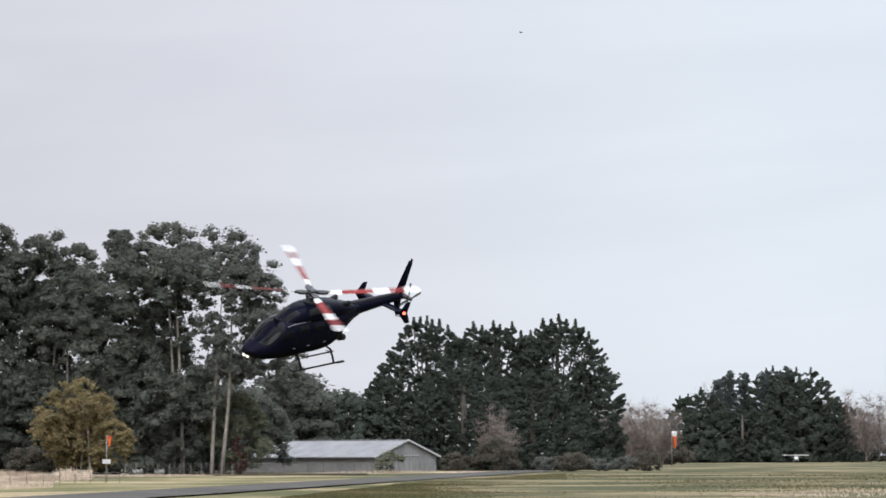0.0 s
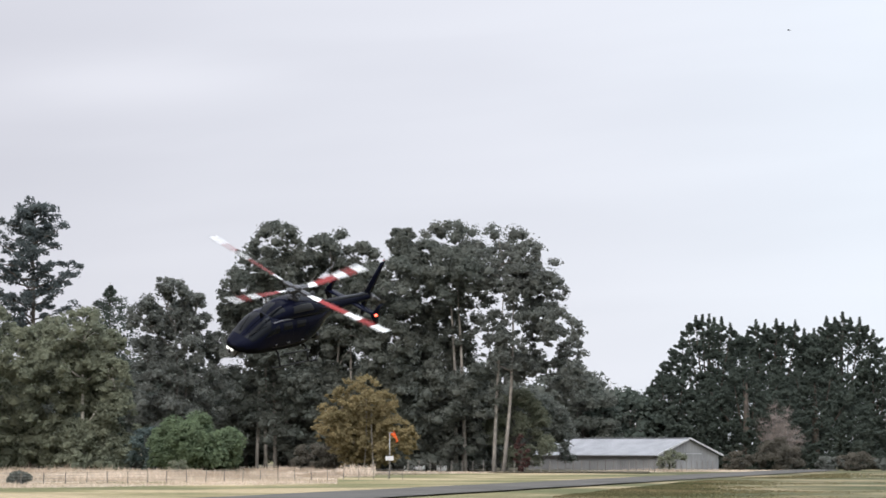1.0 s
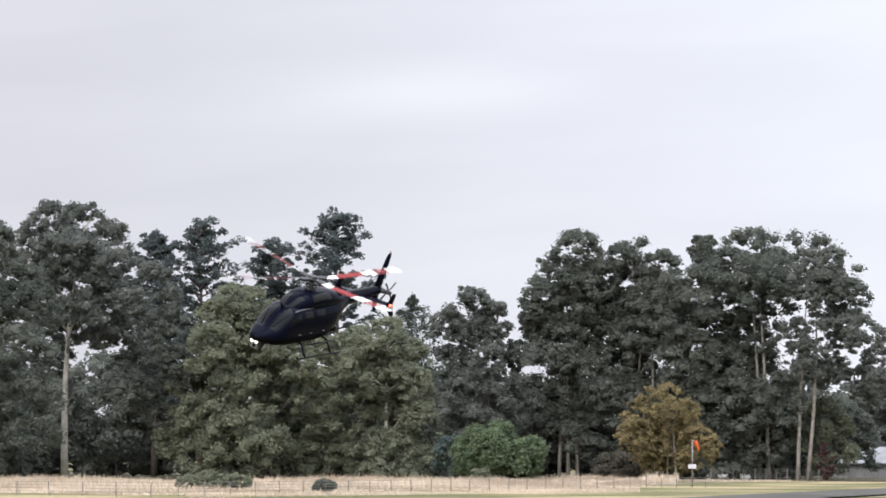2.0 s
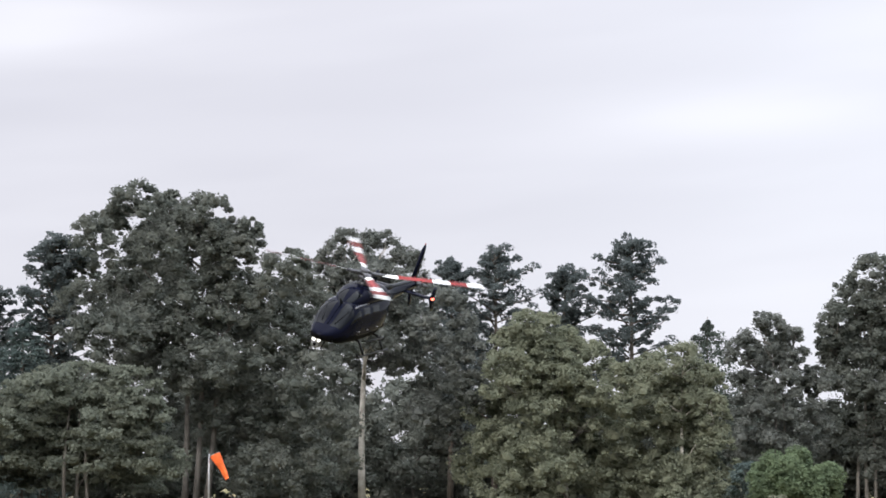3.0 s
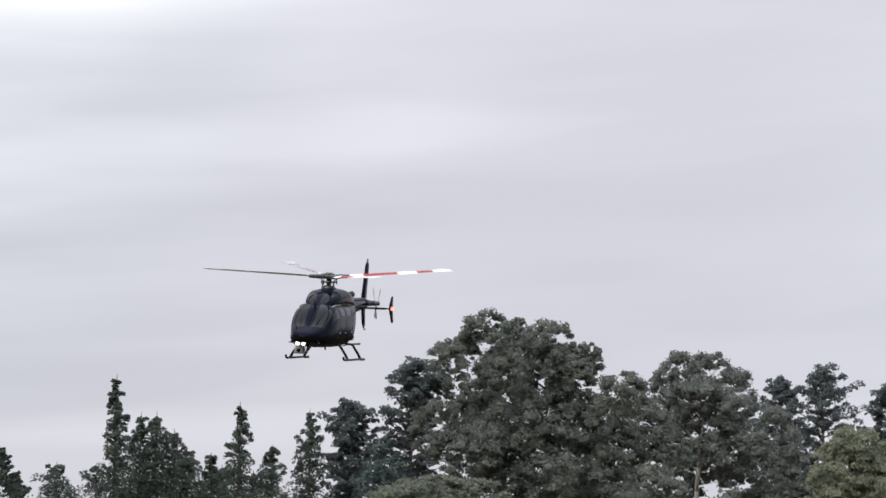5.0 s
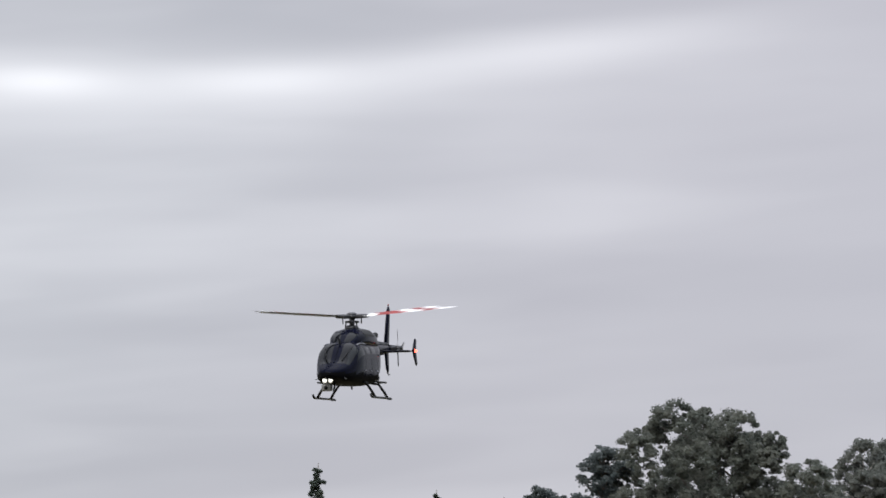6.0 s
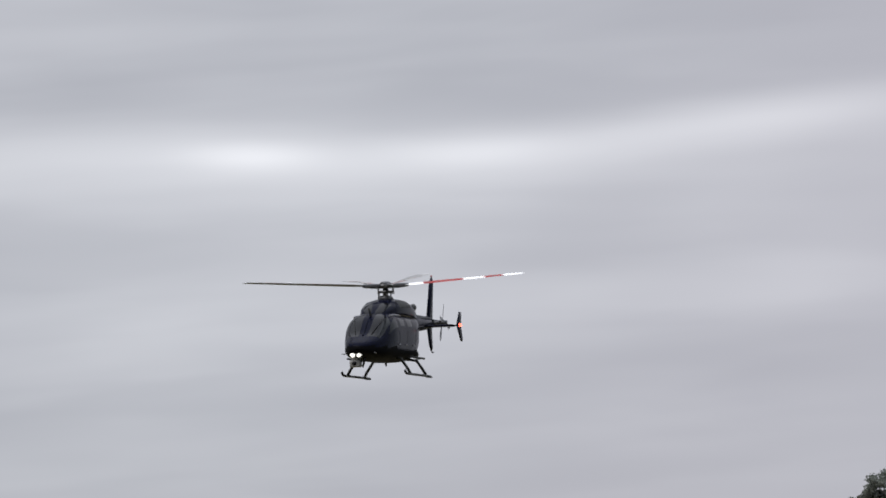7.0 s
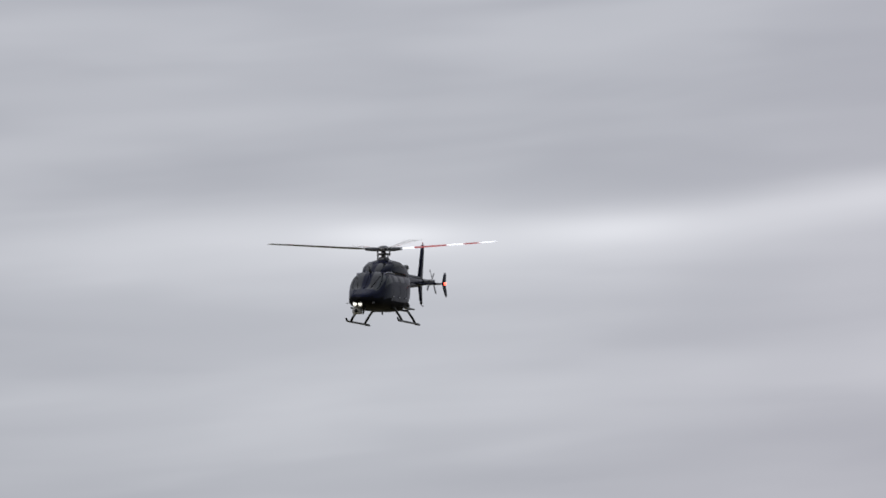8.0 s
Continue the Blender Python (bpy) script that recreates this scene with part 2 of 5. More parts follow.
def leaves(rng, centres, radii, count, size, flat=0.75, jitter=0.75, droop=0.0, heart=0.5):
    """Small three-sided leaves over lumpy clumps, each with a dense heart: the vertices, faces and normals."""
    centres, radii = np.asarray(centres), np.asarray(radii)
    count = max(12, int(count * (0.85 if heart else 1.0)))
    c = np.repeat(centres, count, axis=0)
    r = np.repeat(radii, count)[:, None]
    n = len(c)
    d = rng.normal(size=(n, 3))
    d /= np.linalg.norm(d, axis=1)[:, None]
    d[:, 2] = np.where(d[:, 2] < -0.5, -d[:, 2], d[:, 2])
    p = c + d * r * rng.uniform(0.5, 1.12, (n, 1)) * np.array([1, 1, flat])
    nor = d + np.array([0, 0, 0.35 - droop]) + rng.normal(size=(n, 3)) * jitter
    nor /= np.linalg.norm(nor, axis=1)[:, None]
    nor *= np.where((nor * d).sum(axis=1) < 0, -1.0, 1.0)[:, None]
    # a clump is lit as one soft tuft: its leaves face out from its heart
    soft = d + np.array([0, 0, 0.25]) + nor * 0.35
    soft /= np.linalg.norm(soft, axis=1)[:, None]
    a = np.cross(nor, rng.normal(size=(n, 3)))
    a /= np.linalg.norm(a, axis=1)[:, None]
    b = np.cross(nor, a)
    s = size * rng.uniform(0.55, 1.3, (n, 1))
    v = np.stack([p + a * s, p - a * s * 0.6 + b * s * 0.75, p - a * s * 0.6 - b * s * 0.75], axis=1).reshape(-1, 3)
    if not heart:
        return v, np.arange(3 * n).reshape(-1, 3), np.repeat(soft, 3, axis=0)
    m = len(centres)
    lump = rng.uniform(0.75, 1.2, (m, 12, 1))
    core = centres[:, None] + ICO[None] * radii[:, None, None] * heart * lump * np.array([1, 1, flat])
    faces = np.concatenate([np.arange(3 * n).reshape(-1, 3), (3 * n + 12 * np.arange(m)[:, None, None] + ICO_FACES[None]).reshape(-1, 3)])
    up = ICO + np.array([0, 0, 0.25])
    up /= np.linalg.norm(up, axis=1)[:, None]
    return np.concatenate([v, core.reshape(-1, 3)]), faces, np.concatenate([np.repeat(soft, 3, axis=0), np.tile(up, (m, 1))])


def limb_line(rng, a, b, bend, k=5):
    a, b = np.asarray(a, float), np.asarray(b, float)
    off = rng.normal(size=3) * bend
    return [tuple(a + (b - a) * s + off * math.sin(math.pi * s)) for s in np.linspace(0, 1, k)]


def make_tree(name, u, d, base, rng, label, category, leaf_mat, bark, wood, clumps, radii, count, size, group="", flat=0.75, jitter=0.75, heart=0.5):
    tree = empty(name, Matrix.Translation(base), label, category, group)
    # wood: the tubes of one stem, or a list of such stems
    for stem in (wood if isinstance(wood[0], list) else [wood]):
        bm = bmesh.new()
        for pts, rad in stem:
            tube(bm, pts, rad, sides=7)
        part("trunk", bm, bark, tree)
    v, f, soft = leaves(rng, clumps, radii, count, size, flat, jitter, heart=heart)
    child("crown", mesh_from("crown", v, f, leaf_mat, facing=soft), tree)
    return tree


def envelope(rng, n, w, z0, z1, belly=0.5, deep=0.85, sharp=0.5, inner=0.25):
    """Scattered points on (and some within) a lumpy egg from z0 to z1, w its half width."""
    out = []
    while len(out) < n:
        s = rng.uniform(0.0, 1.0)
        k = (s - belly) / (1 - belly) if s > belly else (belly - s) / belly
        r = w * max(0.0, 1 - k ** 2.2) ** sharp
        if rng.uniform() > 0.35 + 0.65 * r / w:
            continue
        a = rng.uniform(0, TAU)
        rr = r * (rng.uniform(0.15, 0.75) if rng.uniform() < inner else rng.uniform(0.82, 1.02))
        out.append(np.array([math.cos(a) * rr, math.sin(a) * rr * deep, z0 + (z1 - z0) * s]))
    return out


def gum_tree(u, v, width, d, seed, mat, label, crown_from=0.35, count=145, dense=1.1, bark=None, size=0.23, gappy=0.0, trunk=0.7, lobes=8):
    """A tall gum: forked pale trunk and a crown of several billowing leaf masses with gaps between."""
    rng = np.random.default_rng(seed)
    h, w = height(v, d), width * d / LENS / 2 * 1.12
    base = spread(u, d)
    fork = np.array([rng.normal() * 1.3, rng.normal() * 0.8, h * 0.78])
    wood = [(limb_line(rng, (0, 0, -0.3), fork, 0.3, 7), [0.46 * trunk, 0.41 * trunk, 0.36 * trunk, 0.31 * trunk, 0.25 * trunk, 0.18 * trunk, 0.1])]
    centres, radii = [], []
    tall = h * (1 - crown_from)
    for i in range(lobes):
        # lobes climb round the tree, the last one on top
        s = i / (lobes - 1)
        a = i * 2.399 + rng.uniform(-0.3, 0.3)
        out = w * (0.60 - 0.28 * s ** 5)
        lw = w * rng.uniform(0.48, 0.62)
        lh = min(lw * 1.15, tall * 0.30)
        c = np.array([math.cos(a) * out, math.sin(a) * out * 0.8, h * crown_from + lh * 0.6 + (tall - lh * 1.6) * s ** 0.75])
        zs = min(0.74, max(crown_from * 1.0, (c[2] - 0.9 * out) / h - 0.1))
        wood.append((limb_line(rng, (fork[0] * zs / 0.78, fork[1] * zs / 0.78, h * zs), c, 0.7), [0.22 * trunk, 0.18 * trunk, 0.14 * trunk, 0.1, 0.05]))
        for p in envelope(rng, int(32 * dense), lw, -lh, lh, 0.45, 0.9, 0.5, 0.2):
            q = c + p
            if gappy and q[2] < h * 0.78 and noise.noise(Vector((q[0] * 0.28 + seed, q[1] * 0.28, q[2] * 0.3))) < gappy - 0.3:
                continue
            centres.append(q)
            radii.append(lw * rng.uniform(0.15, 0.31))
            if rng.uniform() < 0.1:
                wood.append((limb_line(rng, c, q, 0.25, 3), [0.09, 0.06, 0.02]))
    # the domed top that closes over the lobes
    z0 = h * (crown_from + (1 - crown_from) * 0.1)
    for p in envelope(rng, int(52 * dense), w * 0.86, z0, h * 0.96, 0.52, 0.85, 0.55, 0.1):
        if p[2] < z0 + (h - z0) * 0.5:
            continue
        if gappy and noise.noise(Vector((p[0] * 0.28 + seed, p[1] * 0.28, p[2] * 0.3))) < gappy - 0.42:
            continue
        centres.append(p)
        radii.append(w * rng.uniform(0.11, 0.2))
    peak = max(c[2] + r * 0.8 for c, r in zip(centres, radii))
    centres = [c * np.array([1, 1, h / peak]) for c in centres]
    per = max(60, int(count * (np.mean(radii) / 1.15) ** 2))
    return make_tree("gum_tree", u, d, base, rng, label, "tree", mat, bark or BARK, wood, centres, radii, per, size, flat=0.85)


def billow_gum(u, d, seed, mat, label, billows, bark=None, trunk=0.6, stems=1, deep=0.55, count=74, size=0.22, clump=1.0, fork=0.42, fill=1.0, name="gum_tree", squash=0.85):
    """A gum built of leaf billows on forked limbs. billows: (offset along u, top v, width, height) in 1/5000 radian."""
    rng = np.random.default_rng(seed)
    base, a0 = spread(u, d), (784 - u) / LENS
    across, away = np.array([math.cos(a0), math.sin(a0), 0.0]), np.array([-math.sin(a0), math.cos(a0), 0.0])
    k = d / LENS
    half = max(abs(b[0]) for b in billows) * k
    h = max(height(b[1], d) for b in billows)
    middle = float(np.mean([b[0] for b in billows])) * k
    wood, centres, radii = [], [], []
    tops = []
    for i in range(stems):
        foot = across * (i - (stems - 1) / 2) * 1.3 + away * rng.uniform(-0.8, 0.8) * (stems > 1)
        top = across * (middle * 0.3 + (i - (stems - 1) / 2) * half * 0.1) + np.array([0, 0, h * 0.78])
        line = limb_line(rng, foot - np.array([0, 0, 0.4]), top, 0.5, 8)
        wood.append([(line, [trunk * q for q in (0.62, 0.5, 0.44, 0.4, 0.33, 0.25, 0.16, 0.08)])])
        tops.append(line)
    # further billows behind and within close the crown
    within = []
    for i, (du, v, w, tall) in enumerate(billows):
        if rng.uniform() < fill:
            within.append((du * 0.72 + middle / k * 0.28 + rng.normal() * 10, v + tall * 0.62, w * 1.05, tall * 0.95))
    for i, (du, v, w, tall) in enumerate(list(billows) + within):
        W, H = w * k / 2 * 1.24, tall * k * 1.3
        y = half * deep * math.sin(2.399 * i + seed) * (0.4 if i < 3 else 1.0) + (half * 0.25 if i >= len(billows) else 0.0)
        zt = height(v, d)
        c = across * du * k + away * y + np.array([0, 0, zt - 0.55 * H])
        r0 = min(1.35, max(0.6, 0.26 * W)) * clump
        c[2] -= 0.18 * r0
        line = tops[i % stems]
        want = max(fork * h, c[2] - 0.9 * math.hypot(du * k - middle * 0.5, y) - 1.0)
        want = min(want + rng.uniform(-1.5, 1.5), h * 0.78)
        root = np.array([np.interp(want, [p[2] for p in line], [p[q] for p in line]) for q in range(3)])
        held = i < len(billows) and c[2] - 0.2 * H - want > max(1.0, 0.8 * math.hypot(c[0] - root[0], c[1] - root[1]))
        if held:
            wood[i % stems].append((limb_line(rng, root, c - np.array([0, 0, 0.2 * H]), 0.7), [trunk * q for q in (0.22, 0.17, 0.13, 0.1, 0.05)]))
        n = int(9 + 1.35 * W * (W + 0.9 * H) / r0 ** 2 * 0.62)
        for j in range(n):
            q = rng.normal(size=3)
            q /= np.linalg.norm(q)
            q[2] = abs(q[2]) if q[2] < -0.7 else q[2]
            shell = rng.uniform(0.86, 1.04) if j % 5 else rng.uniform(0.3, 0.8)
            r = r0 * rng.uniform(0.45, 1.3)
            p = c + (across * q[0] * (W - r * 0.65) + away * q[1] * (W * 0.9 - r * 0.5) + np.array([0, 0, q[2] * ((0.55 if q[2] > 0 else 0.7) * H - r * 0.6)])) * shell
            centres.append(p)
            radii.append(r)
            if held and j % 9 == 0:
                wood[i % stems].append((limb_line(rng, c - np.array([0, 0, 0.2 * H]), p, 0.3, 3), [0.08, 0.05, 0.02]))
    per = max(40, int(count * (np.mean(radii) / 0.9) ** 2 * (0.22 / size) ** 2))
    return make_tree(name, u, d, base, rng, label, "tree", mat, bark or BARK, wood, centres, radii, per, size, flat=squash, jitter=1.0)


def pine_tree(u, v, width, d, seed, label, bare=0.3, mat=None, tiers=15, lean=0.0):
    """A ragged old pine: straight trunk, rising limbs with needle tufts, gaps between."""
    rng = np.random.default_rng(seed)
    h, w = height(v, d), width * d / LENS / 2 * 1.42
    base = spread(u, d)
    wood = [(limb_line(rng, (0, 0, -0.3), (lean, 0, h * 0.97), 0.25, 7), [0.5, 0.44, 0.38, 0.31, 0.24, 0.16, 0.06])]
    centres, radii = [], []
    for i in range(tiers * 5):
        s = (i + rng.uniform()) / (tiers * 5)
        z = h * (bare + (0.96 - bare) * s)
        reach = w * (0.70 + 0.30 * math.sin(math.pi * (0.15 + 0.7 * s))) * (1 - 0.5 * s ** 4)
        a = i * 2.399 + rng.uniform(-0.6, 0.6)
        rr = reach * rng.uniform(0.4, 1.0)
        root = np.array([lean * s, 0, z - 0.6])
        tip = np.array([math.cos(a) * rr + lean * s, math.sin(a) * rr, min(h * 0.985, z + rr * rng.uniform(0.0, 0.5))])
        wood.append((limb_line(rng, root, tip, 0.2, 4), [0.14, 0.1, 0.07, 0.03]))
        for q in np.linspace(0.3, 1.0, 6):
            centres.append(root * (1 - q) + tip * q + rng.normal(size=3) * np.array([0.45, 0.45, 0.25]))
            radii.append(rng.uniform(0.4, 0.85) * (0.7 + 0.3 * w / 5))
    for k in range(3):
        centres.append(np.array([lean + rng.normal() * 0.4, rng.normal() * 0.4, h - 0.7 - 0.5 * k]))
        radii.append(0.8 + 0.2 * k)
    return make_tree("pine_tree", u, d, base, rng, label, "tree", mat or PINE, DARK_BARK, wood, centres, radii, 56, 0.23, flat=0.75, jitter=1.0, heart=0)


def spire_tree(u, v, width, d, seed, label, mat=None, tiers=24, power=0.6, count=60, gaps=0.12):
    """A pointed conifer with short upturned branches in many tiers."""
    rng = np.random.default_rng(seed)
    h, w = height(v - 14, d), width * d / LENS / 2 * 1.75
    base = spread(u, d)
    wood = [([(0, 0, -0.3), (0, 0, h * 0.5), (0, 0, h * 0.99)], [0.4, 0.25, 0.04])]
    centres, radii = [], []
    tiers = max(tiers, int(h / 0.62))
    for i in range(tiers):
        s = i / tiers
        z = h * (0.04 + 0.93 * s)
        reach = w * (1 - s) ** power * rng.uniform(0.75, 1.15) + 0.25
        for a in rng.uniform(0, TAU, max(4, int(6 * (1 - s) + 3))):
            if rng.uniform() < gaps:
                continue
            rr = reach * rng.uniform(0.5, 1.05)
            centres.append(np.array([math.cos(a) * rr, math.sin(a) * rr, z + rng.uniform(-0.3, 0.3)]))
            radii.append(max(0.3, reach * rng.uniform(0.28, 0.46)))
        centres.append(np.array([0, 0, z]))
        radii.append(max(0.28, reach * 0.45))
    return make_tree("conifer", u, d, base, rng, label, "tree", mat or CYPRESS, DARK_BARK, wood, centres, radii, count, 0.2, flat=0.9, heart=0)


def macrocarpa(u, v, width, d, seed, label, mat=None, leaders=9, count=22, size=0.29, spray=1.0, heart=0):
    """A broad dense cypress to the ground: pointed leaders clothed in upswept sprays."""
    rng = np.random.default_rng(seed)
    h, w = height(v, d), width * d / LENS / 2
    base = spread(u, d)
    wood = [([(0, 0, -0.3), (0, 0, h * 0.5), (0, 0, h * 0.85)], [0.8, 0.5, 0.1])]
    centres, radii = [], []
    cones = []
    for i in range(leaders):
        x = w * (-0.74 + 1.48 * (i + rng.uniform(0.2, 0.8)) / leaders)
        y = rng.uniform(-0.5, 0.5) * w
        cones.append((x, y, h * (1.0 - 0.30 * (abs(x) / w) ** 2.0) * rng.uniform(0.94, 1.0) + 0.3, w * rng.uniform(0.5, 0.66)))
    for x, y, zt, limit in cones:
        wood.append(([(x * 0.4, y * 0.4, h * 0.4), (x, y, zt - 2.0), (x, y, zt)], [0.2, 0.07, 0.02]))
        for q in range(5):
            centres.append(np.array([x, y, zt - 0.36 * q * spray]))
            radii.append((0.09 + 0.09 * q) * spray)
        # the dense inside of the cone
        for j in range(26):
            dz = zt * (0.12 + 0.86 * (j + rng.uniform()) / 26)
            ring = min(limit + 0.05 * dz, 0.5 * dz)
            a = rng.uniform(0, TAU)
            centres.append(np.array([x + math.cos(a) * ring * 0.4, y + math.sin(a) * ring * 0.4, zt - dz]))
            radii.append(ring * 0.5)
        # sprays all over the cone, none where a neighbour's cone covers it
        for j in range(int(190 * (zt / 25) * (w / 9) ** 0.5 / spray)):
            dz = (zt + 0.5) * rng.uniform(0.03, 1.0) ** 0.85
            z = zt - dz
            ring = min(limit + 0.05 * dz, 0.5 * dz)
            a = rng.uniform(0, TAU)
            p = np.array([x + math.cos(a) * ring, y + math.sin(a) * ring, z])
            if any(math.hypot(p[0] - cx, p[1] - cy) < 0.8 * min(cl + 0.05 * (cz - z), 0.5 * (cz - z)) for cx, cy, cz, cl in cones if cz > z + 1 and (cx, cy) != (x, y)):
                continue
            out = np.array([math.cos(a), math.sin(a), rng.uniform(0.35, 0.9)])
            long = rng.uniform(0.5, 1.0) * spray * (0.35 + 0.65 * min(1.0, dz / 5))
            for q in range(4):
                centres.append(p + out * long * (q / 3 - 0.25) * 1.5)
                radii.append(long * (0.72 - 0.16 * q))
    return make_tree("cypress_tree", u, d, base, rng, label, "tree", mat or CYPRESS, DARK_BARK, wood, centres, radii, count, size, flat=0.75, jitter=1.0, heart=heart)


def round_tree(name, u, v, width, d, seed, mat, label, floor=0.0, count=150, size=0.25, lumps=90, bark=None, category="tree", stem=0.22, flat=0.85, lump=1.0):
    """A bushy rounded tree: short forked trunk, lumpy crown nearly to the ground."""
    rng = np.random.default_rng(seed)
    h, w = height(v, d), width * d / LENS / 2
    base = spread(u, d)
    fork = np.array([rng.normal() * 0.2, 0, h * 0.3])
    wood = [(limb_line(rng, (0, 0, -0.3), fork, 0.15), [stem, stem * 0.9, stem * 0.8, stem * 0.75, stem * 0.7])]
    centres, radii = [], []
    for i, p in enumerate(envelope(rng, lumps, w * 0.86, h * floor, h * 0.94, 0.36 if floor < 0.1 else 0.5, 0.85, 0.45, 0.25)):
        centres.append(p)
        radii.append(min(w, h) * rng.uniform(0.15, 0.27) * lump)
        if i % 7 == 0:
            wood.append((limb_line(rng, fork, p, 0.3), [stem * 0.55, stem * 0.45, stem * 0.3, stem * 0.2, 0.03]))
    peak = max(c[2] + r * flat for c, r in zip(centres, radii))
    centres = [c * np.array([1, 1, h / peak]) for c in centres]
    per = max(50, int(count * (np.mean(radii) / 1.2) ** 2 * (0.25 / size) ** 2))
    return make_tree(name, u, d, base, rng, label, category, mat, bark or BARK, wood, centres, radii, per, size, flat=flat)


def bare_tree(u, v, width, d, seed, label, twigs=2600, mat=None, thick=0.1):
    """A leafless tree: trunk, limbs and a haze of fine twigs."""
    rng = np.random.default_rng(seed)
    h, w = height(v, d), width * d / LENS / 2
    base = spread(u, d)
    tree = empty("bare_tree", Matrix.Translation(base), label, "tree")
    bm = bmesh.new()
    tube(bm, limb_line(rng, (0, 0, -0.3), (0, 0, h * 0.35), 0.1), [thick * 2.2, thick * 2, thick * 1.8, thick * 1.6, thick * 1.4], 6)
    ends = []
    for i in range(30):
        a = rng.uniform(0, TAU)
        s = rng.uniform(0.1, 1.0)
        tip = np.array([math.cos(a) * w * s * 0.85, math.sin(a) * w * s * 0.85, h * rng.uniform(0.45, 0.97) * (1 - 0.3 * s * s)])
        line = limb_line(rng, (0, 0, h * rng.uniform(0.02, 0.3)), tip, 0.35)
        tube(bm, line, [thick, thick * 0.8, thick * 0.6, thick * 0.4, thick * 0.2], 5)
        ends += line[1:]
    part("trunk", bm, mat or TWIG, tree)
    n = twigs
    start = np.asarray(ends)[rng.integers(0, len(ends), n)]
    way = rng.normal(size=(n, 3)) * np.array([0.9, 0.9, 0.6]) + np.array([0, 0, 0.7])
    way /= np.linalg.norm(way, axis=1)[:, None]
    tip = start + way * rng.uniform(0.08, 0.2, (n, 1)) * h
    side = np.cross(way, rng.normal(size=(n, 3)))
    side = side / np.linalg.norm(side, axis=1)[:, None] * thick * 0.3
    vv = np.stack([start + side, start - side, tip], axis=1).reshape(-1, 3)
    child("twig_crown", mesh_from("twig_crown", vv, np.arange(3 * n).reshape(-1, 3), mat or TWIG), tree)
    return tree


# ---- ground: one sheet to the horizon ----
def ground_material():
    m = bpy.data.materials.new("mown_grass")
    m.use_nodes = True
    n, l = m.node_tree.nodes, m.node_tree.links
    b = n["Principled BSDF"]
    b.inputs["Roughness"].default_value = 0.95
    b.inputs["Specular IOR Level"].default_value = 0.1
    coord = n.new("ShaderNodeTexCoord")
    mp = n.new("ShaderNodeMapping")
    mp.inputs["Rotation"].default_value = (0, 0, radians(-14))
    mp.inputs["Scale"].default_value = (1.0, 0.8, 1.0)
    l.new(coord.outputs["Object"], mp.inputs["Vector"])

    def noise_node(scale, detail):
        t = n.new("ShaderNodeTexNoise")
        t.inputs["Scale"].default_value, t.inputs["Detail"].default_value = scale, detail
        l.new(mp.outputs[0], t.inputs["Vector"])
        return t.outputs[0]

    def ramp3(value, c0, c1, c2):
        r = n.new("ShaderNodeValToRGB")
        r.color_ramp.elements[0].position, r.color_ramp.elements[0].color = 0.41, (*c0, 1)
        r.color_ramp.elements[1].position, r.color_ramp.elements[1].color = 0.59, (*c2, 1)
        e = r.color_ramp.elements.new(0.5)
        e.color = (*c1, 1)
        l.new(value, r.inputs[0])
        return r.outputs[0]

    broad = noise_node(0.05, 7)
    verge = ramp3(broad, (0.095, 0.094, 0.045), (0.15, 0.134, 0.07), (0.26, 0.21, 0.13))
    pasture = ramp3(broad, (0.05, 0.055, 0.027), (0.085, 0.08, 0.043), (0.18, 0.147, 0.09))
    # the mown verge by the strip gives way to rougher pasture on the right
    sx = n.new("ShaderNodeSeparateXYZ")
    l.new(coord.outputs["Object"], sx.inputs[0])
    edge = n.new("ShaderNodeMapRange")
    edge.interpolation_type = "SMOOTHSTEP"
    edge.inputs["From Min"].default_value, edge.inputs["From Max"].default_value = -26.0, 4.0
    l.new(sx.outputs["X"], edge.inputs["Value"])
    r = n.new("ShaderNodeMix")
    r.data_type = "RGBA"
    l.new(edge.outputs[0], r.inputs[0])
    l.new(verge, r.inputs[6])
    l.new(pasture, r.inputs[7])
    mix = n.new("ShaderNodeMix")
    mix.data_type, mix.blend_type = "RGBA", "MULTIPLY"
    mix.inputs[0].default_value = 0.5
    l.new(r.outputs[2], mix.inputs[6])
    r2 = n.new("ShaderNodeMapRange")
    r2.inputs["From Min"].default_value, r2.inputs["From Max"].default_value = 0.3, 0.7
    r2.inputs["To Min"].default_value, r2.inputs["To Max"].default_value = 0.45, 1.5
    l.new(noise_node(1.3, 5), r2.inputs["Value"])
    l.new(r2.outputs[0], mix.inputs[7])
    l.new(mix.outputs[2], b.inputs["Base Color"])
    bump = n.new("ShaderNodeBump")
    bump.inputs["Strength"].default_value, bump.inputs["Distance"].default_value = 0.6, 0.08
    l.new(noise_node(6.0, 4), bump.inputs["Height"])
    l.new(bump.outputs[0], b.inputs["Normal"])
    return m


